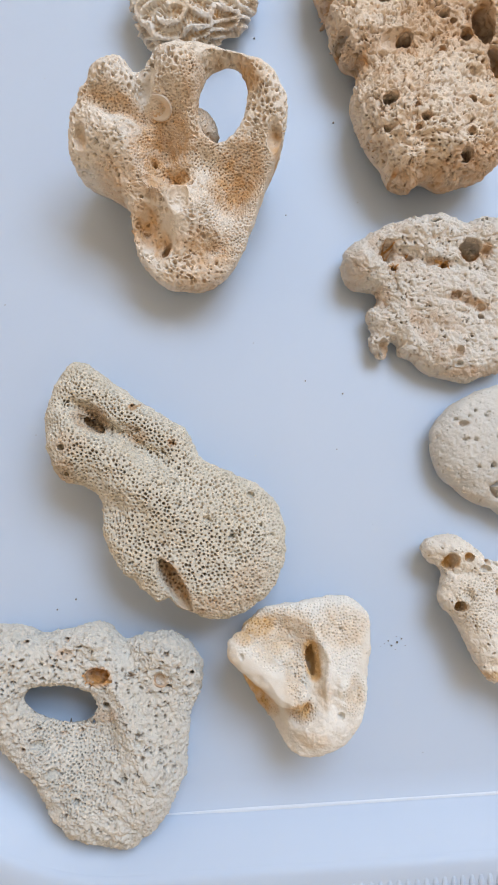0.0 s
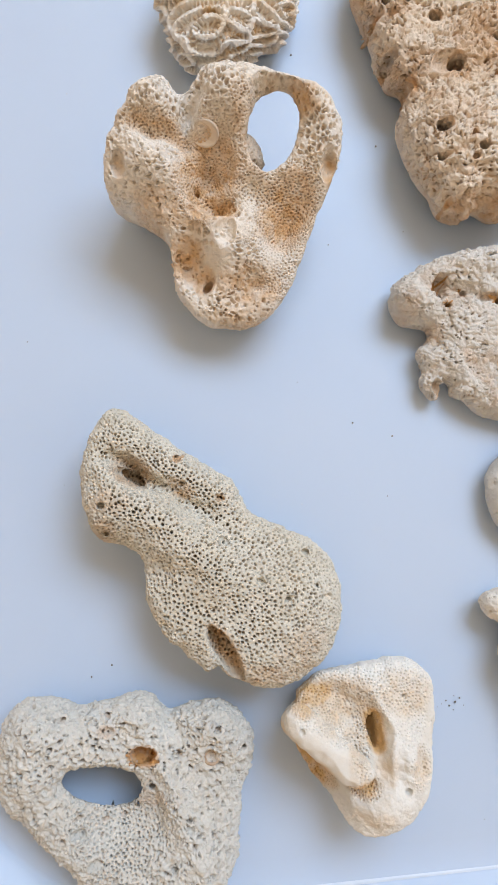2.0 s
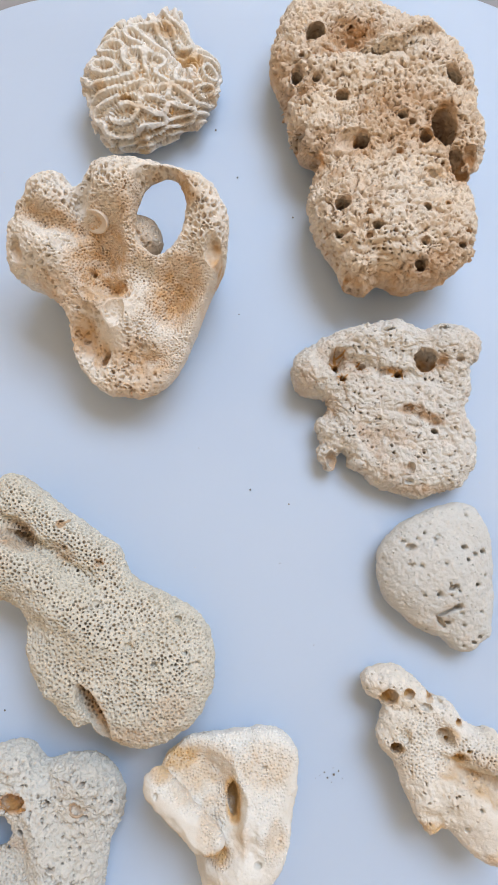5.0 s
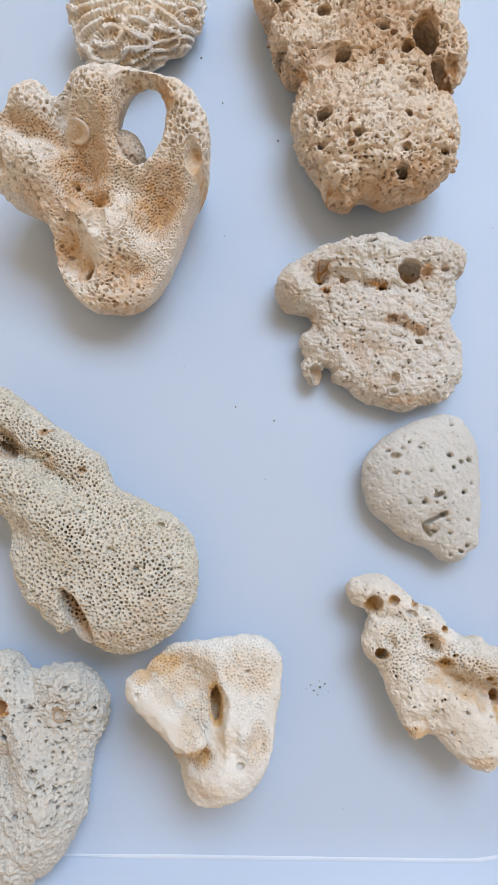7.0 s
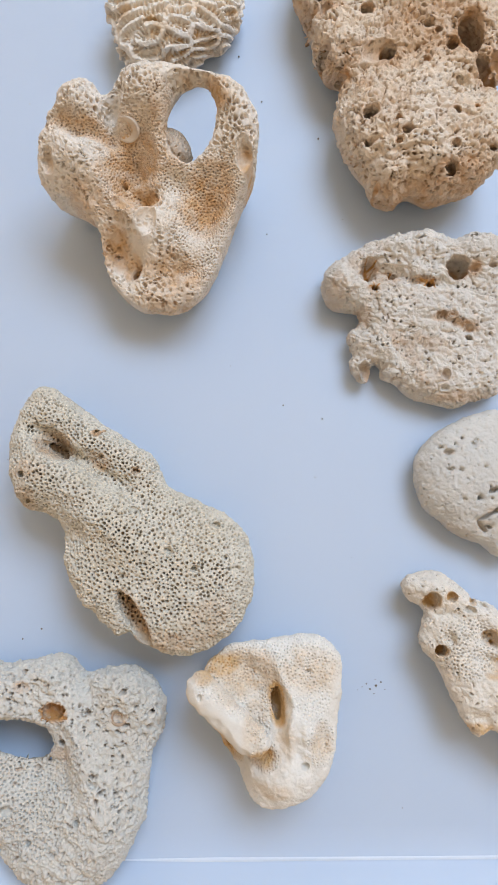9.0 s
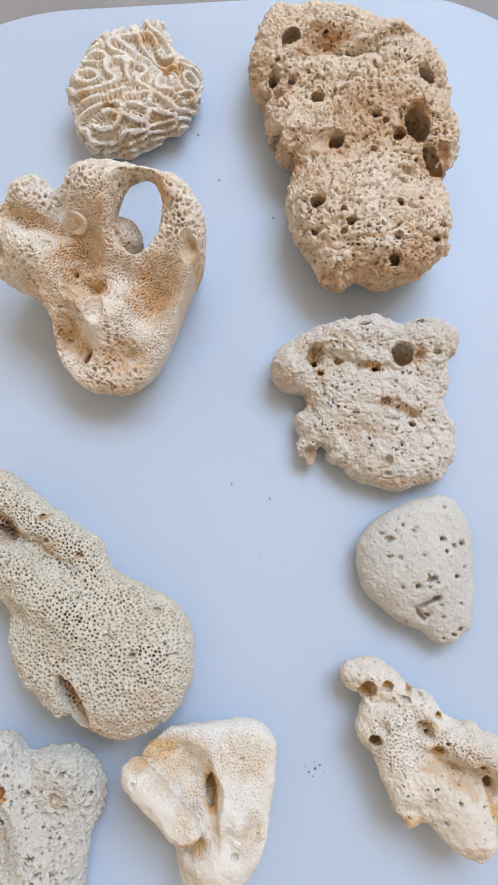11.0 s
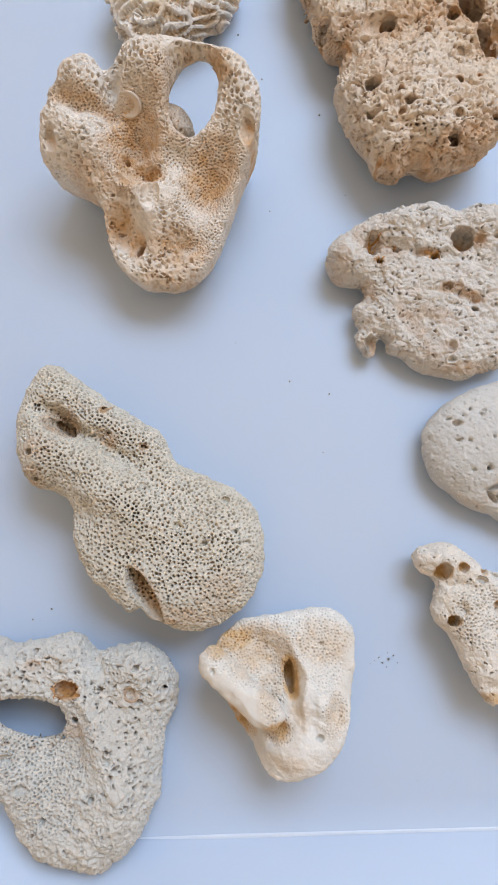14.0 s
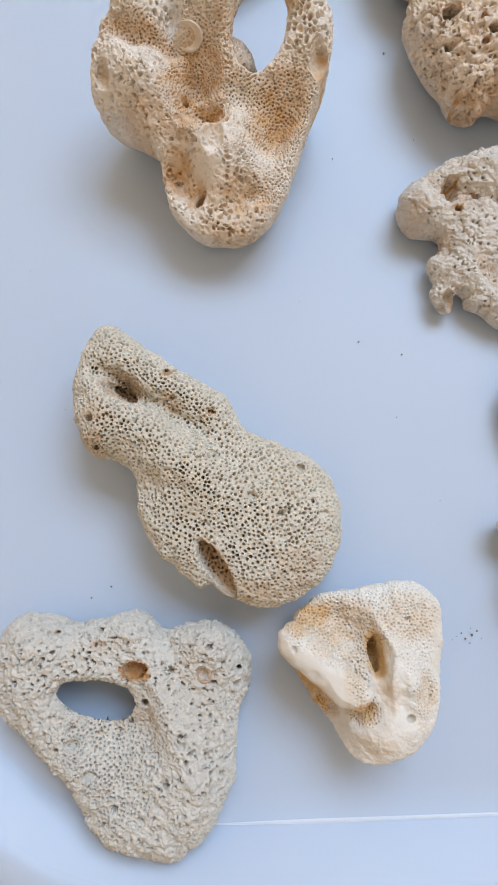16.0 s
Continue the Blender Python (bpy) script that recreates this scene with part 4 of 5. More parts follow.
def refined(v, q, chosen):
    """The chosen quads in four each; the others stay."""
    s = q[chosen]
    a, b = s, np.roll(s, -1, 1)
    key = np.minimum(a, b) * len(v) + np.maximum(a, b)
    edges, back = np.unique(key, return_inverse=True)
    back = back.reshape(a.shape)
    mid = 0.5 * (v[edges // len(v)] + v[edges % len(v)])
    centre = v[s].mean(1)
    m = back + len(v)
    c = np.arange(len(s)) + len(v) + len(edges)
    new_q = [np.stack([s[:, k], m[:, k], c, m[:, k - 1]], 1) for k in range(4)]
    return np.concatenate([v, mid, centre]), np.concatenate([q[~chosen], *new_q])


def quad_object(name, v, q, material, stain_tint):
    me = bpy.data.meshes.new(name)
    me.vertices.add(len(v))
    me.vertices.foreach_set("co", (v * 0.001).astype(np.float32).ravel())
    me.loops.add(len(q) * 4)
    me.loops.foreach_set("vertex_index", q.astype(np.int32).ravel())
    me.polygons.add(len(q))
    me.polygons.foreach_set("loop_start", np.arange(0, len(q) * 4, 4, dtype=np.int32))
    me.polygons.foreach_set("use_smooth", np.ones(len(q), bool))
    att = me.attributes.new("stain_tint", "FLOAT", "POINT")
    att.data.foreach_set("value", stain_tint.astype(np.float32))
    me.update(calc_edges=True)
    me.materials.append(material)
    return new(name, me)


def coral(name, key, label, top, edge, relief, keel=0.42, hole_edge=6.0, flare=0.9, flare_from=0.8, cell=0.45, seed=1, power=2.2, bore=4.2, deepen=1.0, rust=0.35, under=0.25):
    """One weathered coral: a rounded body within its outline, lumps and hollows on top, holes bored into it, then its own relief."""
    sh = SHAPES[key]
    line = closed_spline(sh["outline"])
    lo, hi = line.min(0) - 2.5, line.max(0) + 2.5
    gx, gy = np.arange(lo[0], hi[0], cell), np.arange(lo[1], hi[1], cell)
    x, y = np.meshgrid(gx, gy, indexing="ij")
    flat = np.stack([x.ravel(), y.ravel(), 0 * x.ravel() + seed], 1)
    wx, wy = (0.55 * fbm(flat, 2.6, 2, seed + k).reshape(x.shape) for k in (61, 62))
    d = blurred(inside_distance(x + wx, y + wy, line), 2) / edge
    lx, ly = (x + wx + 1.8 * fbm(flat, 7, 2, seed + 63).reshape(x.shape), y + wy + 1.8 * fbm(flat, 7, 2, seed + 64).reshape(x.shape))
    for cx, cy, rx, ry, ang, _, _ in sh.get("hole", ()):
        d = np.minimum(d, (np.sqrt(blob(x + wx, y + wy, cx, cy, rx, ry, ang)) - 1) * min(rx, ry) / hole_edge)
    height = top[0] + top[1] * x + top[2] * y
    for cx, cy, rx, ry, ang, h in sh.get("lumps", ()):
        height = height + h * np.exp(-blob(lx, ly, cx, cy, rx, ry, ang))
    zc = keel * (top[0] + top[1] * x + top[2] * y)
    height = np.maximum(height, 5.0)
    zc = np.minimum(zc, height - 2.5)
    gz = np.arange(-1.0, height.max() + 2, cell)
    z = gz[None, None, :]
    u = np.maximum(1 - d, 0)[:, :, None] ** power
    t_up, t_dn = (height - zc)[:, :, None], zc[:, :, None]
    v = np.abs(z - zc[:, :, None]) / np.where(z > zc[:, :, None], t_up, t_dn)
    f = ((u + v ** power) ** (1 / power) - 1) * np.minimum(t_up, edge)
    f = f.astype(np.float32)
    for x0, y0, x1, y1, r0, r1, rise in sh["lobes"]:
        # a thick finger that lies on the body and melts into it
        t = np.clip(((x - x0) * (x1 - x0) + (y - y0) * (y1 - y0)) / ((x1 - x0) ** 2 + (y1 - y0) ** 2), 0, 1)
        r = r0 + (r1 - r0) * t
        mid = top[0] + top[1] * (x0 + (x1 - x0) * t) + top[2] * (y0 + (y1 - y0) * t) + rise - r
        away = np.hypot(x + 2 * wx - x0 - t * (x1 - x0), y + 2 * wy - y0 - t * (y1 - y0))
        g = np.sqrt(away[:, :, None] ** 2 + (z - mid[:, :, None]) ** 2) - r[:, :, None]
        blend = np.clip(0.5 + (f - g) / 1.6, 0, 1)
        f = (f + (g - f) * blend - 0.8 * blend * (1 - blend)).astype(np.float32)
    for cx, cy, rx, ry, ang, hx, hy in sh.get("hole", ()):
        # the hole leans and widens downwards, so that its walls undercut
        level = float(height[np.searchsorted(gx, cx), np.searchsorted(gy, cy)]) * flare_from
        wide = 1 + flare * np.maximum(level - z, 0) / level
        drop = np.maximum(level - z, 0)
        dist = (np.sqrt(blob((x + wx)[:, :, None] - hx * drop, (y + wy)[:, :, None] - hy * drop, cx, cy, rx, ry, ang)) / wide - 1) * min(rx, ry)
        f = np.maximum(f, -dist).astype(np.float32)
    for cx, cy, cz, rx, ry, rz in sh["knobs"]:
        g = (np.sqrt(((x + wx - cx) / rx)[:, :, None] ** 2 + ((y + wy - cy) / ry)[:, :, None] ** 2 + ((z - cz) / rz) ** 2) - 1) * min(rx, ry, rz)
        f = np.minimum(f, g).astype(np.float32)
    for cx, cy, rx, ry, rz in sh["arches"]:
        # the underside is hollow there, so that light comes in below
        g = (np.sqrt(((x - cx) / rx)[:, :, None] ** 2 + ((y - cy) / ry)[:, :, None] ** 2 + (z / rz) ** 2) - 1) * rz
        f = np.maximum(f, -g).astype(np.float32)
    for cx, cy, rx, ry, ang, deep, lx, ly in sh.get("pits", ()):
        # a bored hole, rounded at its foot, from the surface down
        i0, i1 = np.searchsorted(gx, cx - 14), np.searchsorted(gx, cx + 14)
        j0, j1 = np.searchsorted(gy, cy - 14), np.searchsorted(gy, cy + 14)
        ii, jj = min(np.searchsorted(gx, cx), len(gx) - 1), min(np.searchsorted(gy, cy), len(gy) - 1)
        column = np.nonzero(f[ii, jj] < 0)[0]
        zt = gz[column[-1]] if len(column) else 8.0
        r = max(min(rx, ry), 0.45)
        deep = deep * deepen if deep > 3.4 else deep
        drop = np.maximum(zt - z, 0)
        px, py = x[i0:i1, j0:j1, None] - lx * drop, y[i0:i1, j0:j1, None] - ly * drop
        flat = np.sqrt(blob(px, py, cx, cy, max(rx, r), max(ry, r), ang)) * r
        if deep > 3.4:
            # bored wider inside than at its mouth
            flat = flat / (1 + under * np.clip((drop - 0.8) / (0.6 * deep), 0, 1))
        below = np.maximum(zt - max(deep - r, 0) - z, 0)
        dist = np.sqrt(flat ** 2 + below ** 2) - r - 0.12 * np.maximum(z - zt + 1.2, 0)
        f[i0:i1, j0:j1] = np.maximum(f[i0:i1, j0:j1], -dist)
    f[0], f[-1], f[:, 0], f[:, -1], f[:, :, 0], f[:, :, -1] = 1, 1, 1, 1, 1, 1
    v, q = surface_net(f, np.array((gx[0], gy[0], gz[0])), cell)
    v = relaxed(v, q, 2)
    n = quad_normals(v, q)
    v, q = refined(v, q, n[q].mean(1)[:, 2] > -0.2)
    v = relaxed(v, q, 1, 0.4)
    n = quad_normals(v, q)

    def mask(rows):
        m = np.zeros(len(v))
        for cx, cy, rx, ry, ang, amount in rows:
            m = np.maximum(m, amount * step(1.9, 0.25, blob(v[:, 0], v[:, 1], cx, cy, rx, ry, ang)))
        return m
    fine, stain_tint = mask(sh.get("fine", ())), mask(sh.get("stains", ()))
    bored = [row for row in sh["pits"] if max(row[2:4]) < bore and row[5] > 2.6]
    # bored holes coloured by the rust amount: brown stain and painted shade together
    stain_tint = np.maximum(stain_tint, mask([(*row[:2], 0.95 * row[2], 0.95 * row[3], row[4], rust) for row in bored]))
    up = step(-0.6, -0.1, n[:, 2]) * (1 - mask(sh["smooth"])) * (1 - mask([(*row[:2], max(row[2], 0.4), max(row[3], 0.4), row[4], 0.8) for row in bored]))
    rise, tint = relief(v, n, fine, seed)
    v = v + n * (rise * up)[:, None]
    stain_tint = np.maximum(stain_tint, tint * up)
    stain_tint = np.clip(stain_tint * (0.80 + 0.75 * fbm(v, 2.5, 3, seed + 40)) , 0, 1)
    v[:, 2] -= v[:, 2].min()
    ob = quad_object(name, v, q, MAT[key], stain_tint)
    ob.location = (sh["at"][0] * 0.001, sh["at"][1] * 0.001, 0)
    return tagged(ob, label, "coral", "corals on the tray")


# ---- reliefs: height along the normal, in millimetres, and a tan amount that follows the recesses ----
def squash(v, k=0.5):
    return v * (1, 1, k)


def shaken(v, size, amount, seed):
    return v + amount * np.stack([fbm(v, size, 2, seed + k) for k in (7, 8, 9)], 1)


def pits(p, cell, lo, hi, share, deep, seed):
    """Scattered holes with radii from lo to hi in a share of the cells."""
    f1, f2, r = worley(p, cell, seed, 1.0)
    radius = lo + (hi - lo) * r / share
    return -deep * (radius / hi) * step(1.15 * radius, 0.35 * radius, f1) * (r < share)


def crust(v, seed, amount):
    """Crumbs and grains parted by creases."""
    v = v @ np.array(Euler((0.6, 0.9, 0.5)).to_matrix())
    a = step(0.30, 0.0, np.abs(fbm(shaken(v, 1.6, 0.5, seed + 50), 1.9, 2, seed + 51)))
    return amount * (1.1 * fbm(v, 1.5, 3, seed + 52, 0.6) - 0.55 * a)


def undulation(v, seed, a=0.6, b=0.3, c=0.08):
    return a * fbm(v, 9, 2, seed + 31) + b * fbm(v, 3.2, 3, seed + 33) + c * fbm(v, 0.8, 2, seed + 35)


def relief_honeycomb(v, n, fine, seed):
    """Open cups with raised walls on the lobes, worn in places; fine close pores in the hollows."""
    w = shaken(v, 2.4, 0.75, seed)
    f1, f2, r = worley(squash(w, 0.75), 1.5, seed, 0.95)
    chalk = step(-10, -20, v[:, 0]) * step(12, 5, v[:, 1])
    patch = step(-0.35, 0.10, fbm(v, 9, 2, seed + 3) + 0.008 * (v[:, 1] + 5) - 0.5 * chalk)
    cups = -2.0 * step(0.06, 0.42, f2 - f1) * step(0.95, 0.4, f1) * patch * (0.35 + 0.65 * r)
    worn = (1 - patch) * (pits(w, 2.0, 0.3, 0.8, 0.75, 1.9, seed + 5) + pits(w, 1.05, 0.22, 0.45, 0.7, 1.2, seed + 6))
    small = pores(v, (fine > 0.15) & (n[:, 2] > -0.2), 0.76, 0.23, 0.25, 1.2, seed + 1)
    # the second value turns cups and fine pores tan with their depth
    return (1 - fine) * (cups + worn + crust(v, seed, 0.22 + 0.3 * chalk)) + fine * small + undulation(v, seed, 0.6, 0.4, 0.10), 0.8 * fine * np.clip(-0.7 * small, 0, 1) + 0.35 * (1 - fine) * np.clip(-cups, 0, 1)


def relief_pores(v, n, fine, seed):
    """Close round pores all over, shallower where the surface is worn."""
    worn = step(-0.45, 0.25, fbm(v, 9, 3, seed + 4) - 0.012 * (v[:, 0] - 8))
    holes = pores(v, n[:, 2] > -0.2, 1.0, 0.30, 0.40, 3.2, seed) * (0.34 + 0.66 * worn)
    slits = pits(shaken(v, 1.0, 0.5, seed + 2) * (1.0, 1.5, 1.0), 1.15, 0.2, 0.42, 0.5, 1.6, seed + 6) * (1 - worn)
    # pores go brown with depth: stain and their shade in one colour
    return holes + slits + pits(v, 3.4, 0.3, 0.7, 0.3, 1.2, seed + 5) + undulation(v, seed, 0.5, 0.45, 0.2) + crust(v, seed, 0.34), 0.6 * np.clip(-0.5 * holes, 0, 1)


def relief_rough(v, n, fine, seed, big=(2.6, 0.3, 0.75, 0.45), small=(1.15, 0.2, 0.42, 0.6), grain=0.3, lean=(1.0, 1.4, 1.0), pit_tan=0.3):
    """Weathered limestone: irregular holes, small pits, crumbs, grain."""
    w = shaken(v, 2.0, 1.0, seed) * lean
    big_pits = pits(w, *big, 4.2, seed)
    small_pits = pits(shaken(v, 1.0, 0.45, seed + 2), *small, 2.8, seed + 1)
    small = pores(v, (fine > 0.15) & (n[:, 2] > -0.2), 0.9, 0.25, 0.3, 1.8, seed + 2)
    # the second value turns pits tan with their depth
    return undulation(v, seed, 0.7, 0.4, 0.1) + (1 - 0.8 * fine) * (big_pits + small_pits) + (1 - 0.6 * fine) * crust(v, seed, grain) + fine * small, pit_tan * np.clip(-0.5 * (big_pits + small_pits), 0, 1)


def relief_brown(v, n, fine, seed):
    h, pit_tan = relief_rough(v, n, fine, seed, (2.1, 0.3, 0.78, 0.46), (1.0, 0.22, 0.46, 0.6), 0.72, (0.85, 1.35, 1.0), 0.7)
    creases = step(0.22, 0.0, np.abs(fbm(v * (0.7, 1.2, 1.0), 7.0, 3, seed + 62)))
    # tan in the pits, fainter along the creases
    return h + 1.1 * fbm(v, 5.0, 3, seed + 60) - 0.9 * creases, pit_tan + 0.22 * creases


def relief_ash(v, n, fine, seed):
    h, pit_tan = relief_rough(v, n, fine, seed, (2.4, 0.28, 0.62, 0.28), (1.2, 0.2, 0.42, 0.34), 0.58, (1.0, 1.4, 1.0))
    creases = step(0.2, 0.0, np.abs(fbm(v * (0.9, 1.1, 1.0), 5.5, 3, seed + 62)))
    # tan in the pits, fainter along the creases
    return h + 0.6 * fbm(v, 4.0, 3, seed + 60) - 0.5 * creases, pit_tan + 0.14 * creases


def relief_ivory(v, n, fine, seed):
    h, pit_tan = relief_rough(v, n, fine, seed, (2.4, 0.28, 0.62, 0.28), (1.2, 0.2, 0.42, 0.36), 0.42, (1.0, 1.4, 1.0))
    return h + 0.35 * fbm(v, 4.0, 3, seed + 60), pit_tan


def relief_weathered(v, n, fine, seed):
    return relief_rough(v, n, fine, seed, (2.6, 0.32, 0.95, 0.55), (1.15, 0.22, 0.5, 0.7), 0.72, (0.85, 1.25, 1.0))


def relief_worn(v, n, fine, seed):
    return undulation(v, seed, 0.5, 0.24, 0.2) + crust(v, seed, 0.2) + pits(shaken(v, 1.5, 0.5, seed), 2.6, 0.2, 0.4, 0.3, 0.9, seed) + pits(shaken(v, 1.0, 0.4, seed + 3), 1.1, 0.15, 0.31, 0.5, 1.0, seed + 3), 0.0


def relief_bleached(v, n, fine, seed):
    close = pores(v, (fine > 0.1) & (n[:, 2] > -0.2), 0.82, 0.25, 0.28, 0.85, seed + 1, 0.08) * step(0.1, 0.6, fine)
    return undulation(v, seed, 0.5, 0.42, 0.16) + crust(v, seed, 0.14) + close + (1 - fine) * pits(v, 3.0, 0.2, 0.4, 0.25, 0.5, seed + 2), 0.0


def relief_maze(v, n, fine, seed):
    """Meandering walls with short teeth running down into the valleys between them."""
    rng = np.random.RandomState(seed)
    w = v[:, :2] * (1 + 0.045 * np.maximum(14 - v[:, 2:3], 0))
    w = w + 0.9 * np.stack([fbm(v, 5, 2, seed + k) for k in (70, 71)], 1)
    ways = rng.uniform(0, math.tau, 14)
    k = 2 * math.pi / 7.8
    k_of = np.stack([k * 0.74 * np.cos(ways), k * 1.12 * np.sin(ways)], 1)
    ph = rng.uniform(0, math.tau, 14)

    def field(p):
        a = p @ k_of.T + ph
        return np.cos(a).sum(1) / 2.6, -(np.sin(a) @ k_of) / 2.6
    g, grad = field(w)
    gap = np.abs(g) / np.maximum(np.linalg.norm(grad, axis=1), 0.25)
    wall = step(1.15, 0.55, gap) * step(-0.75, -0.2, fbm(v, 4.5, 2, seed + 72))
    teeth = np.zeros(len(v))
    size = 2.0
    i = np.floor(w / size).astype(np.int64)
    for dx in (-1, 0, 1):
        for dy in (-1, 0, 1):
            c = i + (dx, dy)
            h = hashed(c[:, 0], c[:, 1], c[:, 0] * 0 + 5, seed)
            p = (c + np.stack([unit(h), unit(h, 10)], 1)) * size
            _, gd = field(p)
            along = np.stack([-gd[:, 1], gd[:, 0]], 1) / np.maximum(np.linalg.norm(gd, axis=1), 1e-6)[:, None]
            e = w - p
            teeth += np.exp(-(e ** 2).sum(1) / 2.0) * np.cos(2 * math.pi / 1.55 * (e * along).sum(1) + math.tau * unit(h, 20) * 0.15)
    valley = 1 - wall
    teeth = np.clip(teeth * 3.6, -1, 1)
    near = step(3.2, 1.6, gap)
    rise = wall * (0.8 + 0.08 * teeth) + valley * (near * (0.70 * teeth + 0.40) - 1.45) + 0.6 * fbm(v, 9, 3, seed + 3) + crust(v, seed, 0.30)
    # tan follows the valleys, stronger in the slots between teeth
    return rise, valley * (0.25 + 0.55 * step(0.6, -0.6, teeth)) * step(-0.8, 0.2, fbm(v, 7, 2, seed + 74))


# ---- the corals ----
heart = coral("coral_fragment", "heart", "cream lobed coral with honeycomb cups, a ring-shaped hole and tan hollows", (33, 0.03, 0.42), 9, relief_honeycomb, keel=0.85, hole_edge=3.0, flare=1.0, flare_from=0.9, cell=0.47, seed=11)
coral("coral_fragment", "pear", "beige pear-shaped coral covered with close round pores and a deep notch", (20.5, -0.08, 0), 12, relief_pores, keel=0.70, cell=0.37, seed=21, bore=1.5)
triangle = coral("coral_fragment", "tri", "grey triangular weathered coral with an oval hole bored through", (16, -0.05, 0), 10, relief_weathered, keel=0.48, hole_edge=2.5, flare=1.8, flare_from=0.95, seed=31)
coral("coral_fragment", "white", "smooth bleached white coral with folded lobe and orange porous hollows", (18.5, 0, -0.12), 10, relief_bleached, keel=0.80, cell=0.35, seed=41)
# high rust amount: the colour also darkens the deep holes
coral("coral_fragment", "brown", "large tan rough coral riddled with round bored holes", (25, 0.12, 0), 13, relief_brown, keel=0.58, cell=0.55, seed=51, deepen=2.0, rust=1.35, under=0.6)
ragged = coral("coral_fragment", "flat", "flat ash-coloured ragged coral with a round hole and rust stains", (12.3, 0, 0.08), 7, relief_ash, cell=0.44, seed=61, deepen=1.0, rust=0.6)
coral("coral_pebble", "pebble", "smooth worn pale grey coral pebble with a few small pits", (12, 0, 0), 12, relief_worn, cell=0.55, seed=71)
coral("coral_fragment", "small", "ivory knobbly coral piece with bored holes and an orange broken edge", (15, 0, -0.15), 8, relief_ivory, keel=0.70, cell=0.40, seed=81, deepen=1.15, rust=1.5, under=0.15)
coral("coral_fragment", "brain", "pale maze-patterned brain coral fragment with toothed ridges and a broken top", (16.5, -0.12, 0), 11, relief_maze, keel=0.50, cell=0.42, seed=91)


# ---- a worm-tube cup grown on the lobed coral ----
def shell_cup():
    """A thin curved lip, highest in its middle, round a shallow dish."""
    bm = bmesh.new()
    n, rings = 24, []
    for i in range(n + 1):
        a = radians(-128 + 250 * i / n)
        h = 0.0017 * math.sin(math.pi * (i + 0.5) / (n + 1)) ** 0.7
        rings.append([bm.verts.new((r * math.cos(a), 0.92 * r * math.sin(a), z)) for r, z in ((0.0040, -0.0012), (0.0040, 0.7 * h), (0.0038, h), (0.0031, 0.5 * h), (0.0018, 0.0), (0.0003, -0.0002))])
    for p, q in zip(rings, rings[1:]):
        for k in range(5):
            bm.faces.new((p[k], q[k], q[k + 1], p[k + 1])).smooth = True
    bm.faces.new(rings[0])
    bm.faces.new(rings[-1][::-1])
    bmesh.ops.recalc_face_normals(bm, faces=bm.faces[:])
    return part("shell_cup", bm, SHELL, heart, "thin cream worm-tube shell lip")


cup = shell_cup()


def top_at(ob, x, y, r=0.0012):
    """Height of a thing's upper surface near a local place."""
    co = np.empty(len(ob.data.vertices) * 3, np.float32)
    ob.data.vertices.foreach_get("co", co)
    co = co.reshape(-1, 3)
    near = np.hypot(co[:, 0] - x, co[:, 1] - y) < r
    return float(np.median(co[near, 2])) if near.any() else 0.0




def rest_on(ob, x, y, r):
    """A pose on a thing's upper surface, turned to its slope."""
    co = np.empty(len(ob.data.vertices) * 3, np.float32)
    ob.data.vertices.foreach_get("co", co)
    co = co.reshape(-1, 3)
    co = co[(np.hypot(co[:, 0] - x, co[:, 1] - y) < r) & (co[:, 2] > top_at(ob, x, y) - 0.004)]
    (sx, sy, h), *_ = np.linalg.lstsq(np.column_stack([co[:, 0] - x, co[:, 1] - y, np.ones(len(co))]), co[:, 2], rcond=None)
    up = Vector((-sx, -sy, 1)).normalized()
    return Matrix.Translation((x, y, h)) @ up.to_track_quat("Z", "Y").to_matrix().to_4x4()


cup.matrix_basis = rest_on(heart, -0.0062, 0.0096, 0.003)


def worm_tube(parent, x, y, turns, r0, r1, thick, rust, label, stretch=1.0):
    """A coiled chalky tube grown on a coral, half sunk into it."""
    bm = bmesh.new()
    n, sides, rings = int(26 * turns), 7, []
    for i in range(n + 1):
        t = i / n
        a, r = math.tau * turns * t, r0 + (r1 - r0) * t
        c = Vector((r * math.cos(a) * stretch, r * math.sin(a), 0.0002 * t))
        way = Vector((-math.sin(a) * stretch, math.cos(a), 0)).normalized()
        side, w = way.cross(Vector((0, 0, 1))), thick * (0.55 + 0.45 * math.sin(math.pi * min(t * 1.6, 1)))
        rings.append([bm.verts.new(c + side * w * math.cos(b) + Vector((0, 0, w * math.sin(b)))) for b in (math.tau * k / sides for k in range(sides))])
    for p, q in zip(rings, rings[1:]):
        for k in range(sides):
            bm.faces.new((p[k], p[(k + 1) % sides], q[(k + 1) % sides], q[k])).smooth = True
    bm.faces.new(rings[0])
    bm.faces.new(rings[-1][::-1])
    ob = part("worm_tube", bm, rust, parent, label)
    ob.location = (x, y, top_at(parent, x, y) + 0.0005)
    return ob


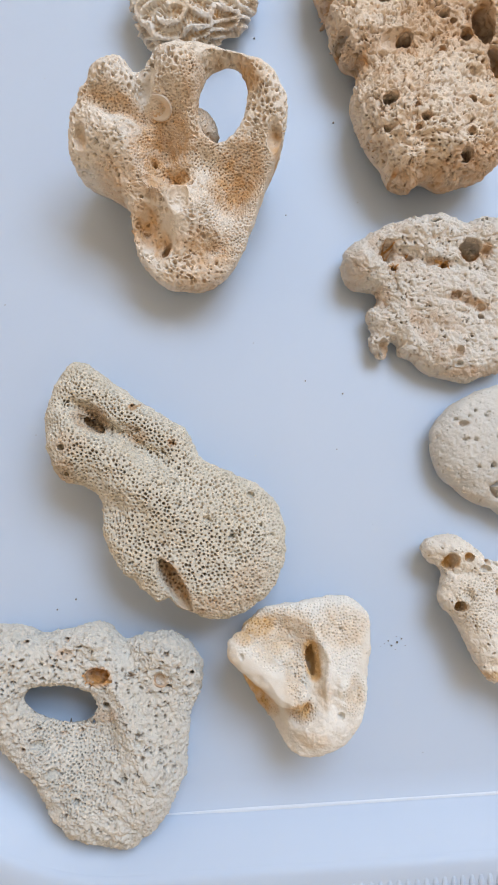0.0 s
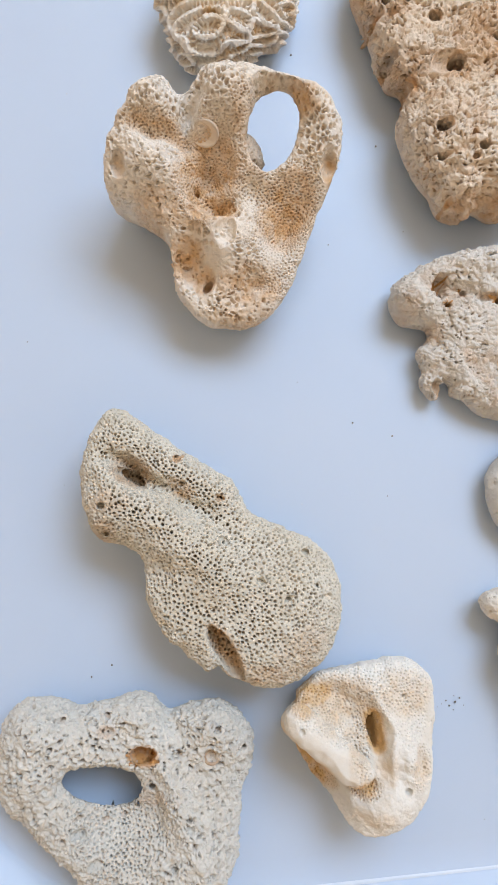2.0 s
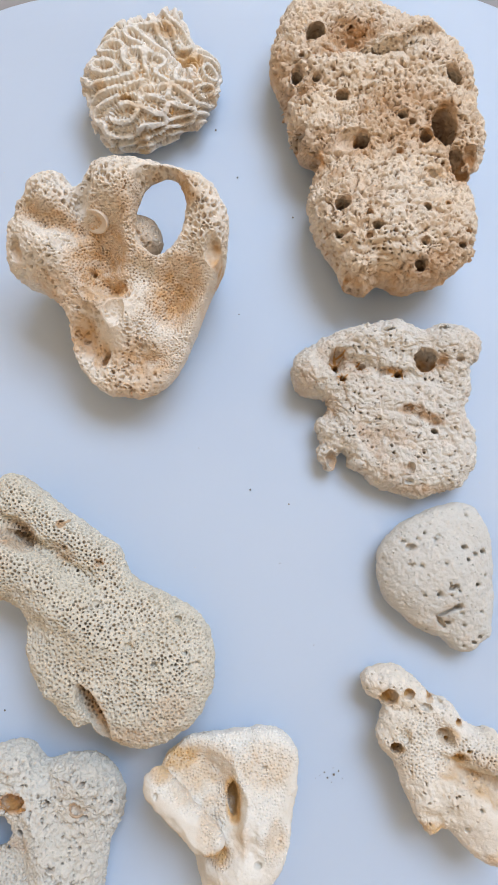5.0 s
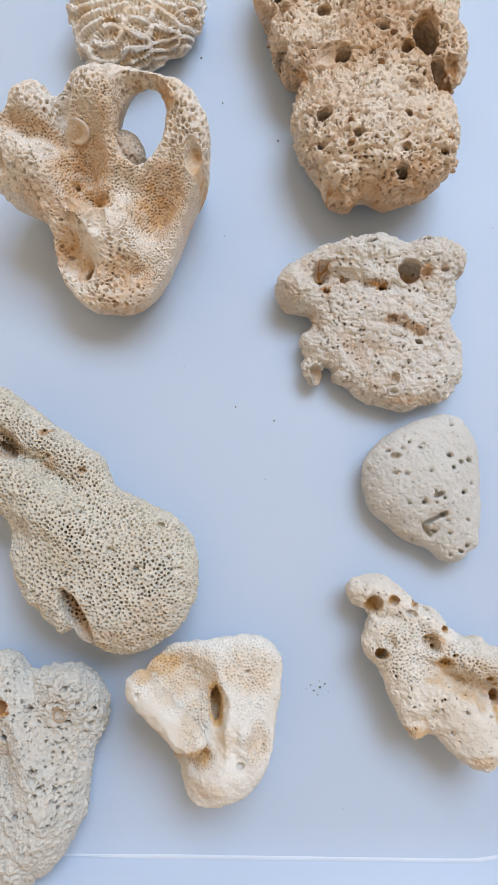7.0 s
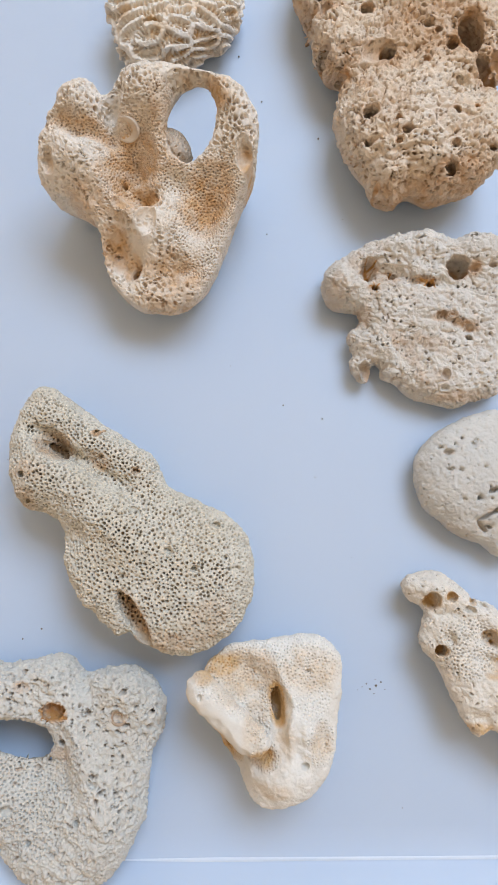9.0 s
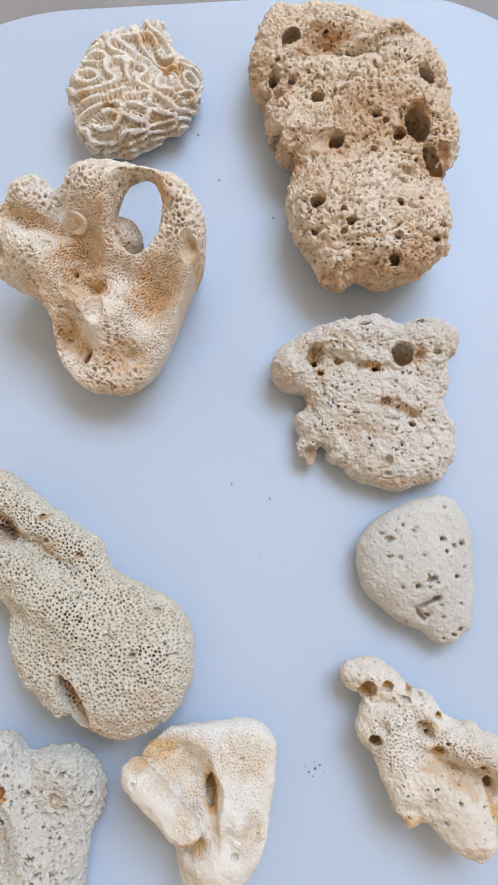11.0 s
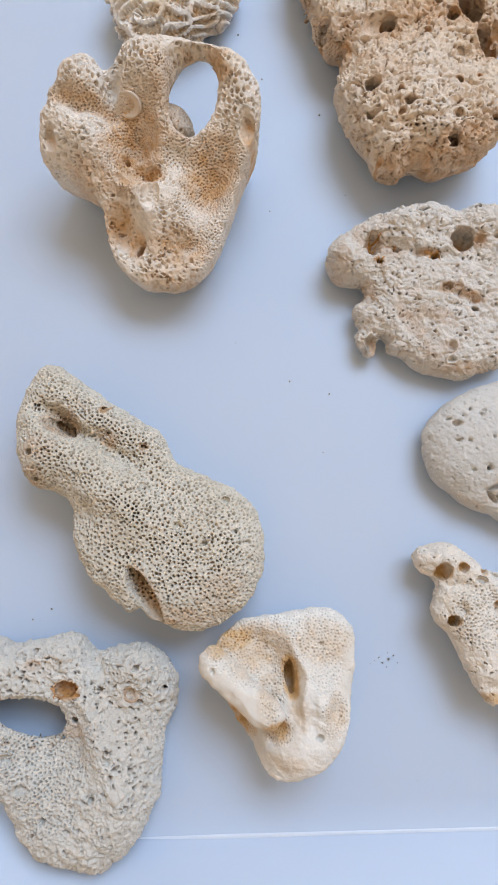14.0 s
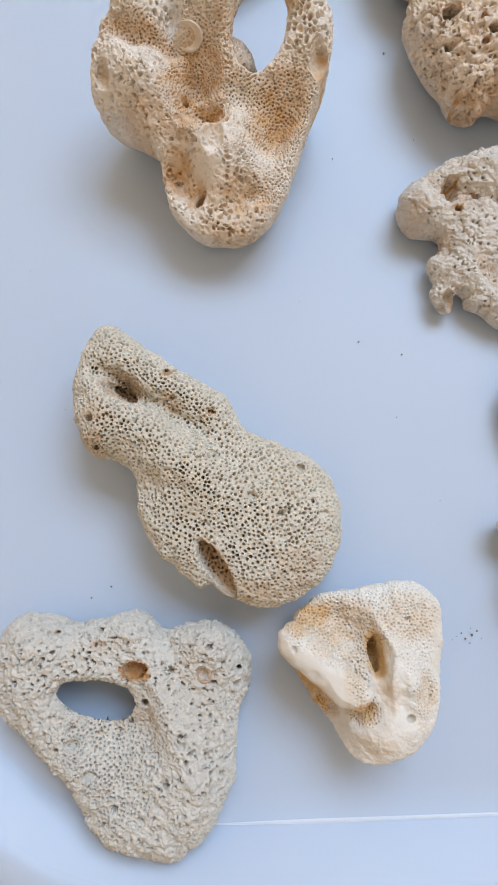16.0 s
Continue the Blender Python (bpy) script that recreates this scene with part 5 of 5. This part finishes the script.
RUSTY = plain_material("rusty_tube", (0.40, 0.26, 0.16), (0.58, 0.44, 0.31), 500, 0.7)
worm_tube(triangle, 0.0229, 0.0165, 1.4, 0.0013, 0.0031, 0.0006, RUSTY, "coiled rust-tinted worm tube")
worm_tube(ragged, 0.005, -0.0021, 1.7, 0.0004, 0.0011, 0.00026, RUSTY, "coiled rust-tinted worm tube")
worm_tube(ragged, 0.0082, -0.0021, 1.3, 0.0006, 0.0014, 0.00024, RUSTY, "coiled rust-tinted worm tube", 1.5)


# ---- sand on the tray ----
def grain_mesh(name, material, seed):
    rng = random.Random(seed)
    bm = bmesh.new()
    bmesh.ops.create_icosphere(bm, subdivisions=1, radius=0.00034)
    for v in bm.verts:
        v.co *= rng.uniform(0.65, 1.2)
        v.co.z *= 0.7
    return mesh_of(name, bm, material)


GRAINS = [grain_mesh("sand_grain", DARK_GRAIN, 1), grain_mesh("sand_grain", DARK_GRAIN, 2), grain_mesh("sand_grain", PALE_GRAIN, 3)]
LABELS = ["tiny dark sand grain lying on the white tray"] * 2 + ["tiny pale sand grain lying on the white tray"]


def sand_grain(x, y, kind, size, turn):
    o = new("sand_grain", GRAINS[kind])
    o.matrix_world = pose(x, y, 0.00022 * size, 0, 0, turn) @ Matrix.Scale(size, 4)
    tagged(o, LABELS[kind], "sand grain", "sand grains on the tray")


for x, y, s in ((26, 31, 1.0), (39, 26, 1.0), (14, 164, 1.2), (42, 129, 1.2), (22, 145, 1.0), (-60, -43, 1.0), (-54, -40, 1.0), (52, -59, 1.3), (50, -60, 1.0), (53.5, -58, 0.9), (49, -58.5, 0.8), (51.2, -61.4, 0.6), (47.6, -59.4, 0.5), (46.2, -60.2, 0.45), (54.6, -60.3, 0.5), (51.8, -57.2, 0.55)):
    sand_grain(x * 0.001, y * 0.001, 0 if s != 1.0 else 1, s, 40 * x)
rng = random.Random(5)
for x, y in ((35, 5), (10, 48), (48, -20), (30, -88), (60, -95), (-75, 60), (-70, 15), (105, 30), (118, 95), (122, 150), (115, -30), (25, 90), (8, 5), (52, 100), (-62, 150), (20, -110), (100, -98), (-30, -30)):
    sand_grain((x + rng.uniform(-3, 3)) * 0.001, (y + rng.uniform(-3, 3)) * 0.001, rng.choice((0, 1, 2, 2)), rng.uniform(0.45, 0.75), rng.uniform(0, 360))
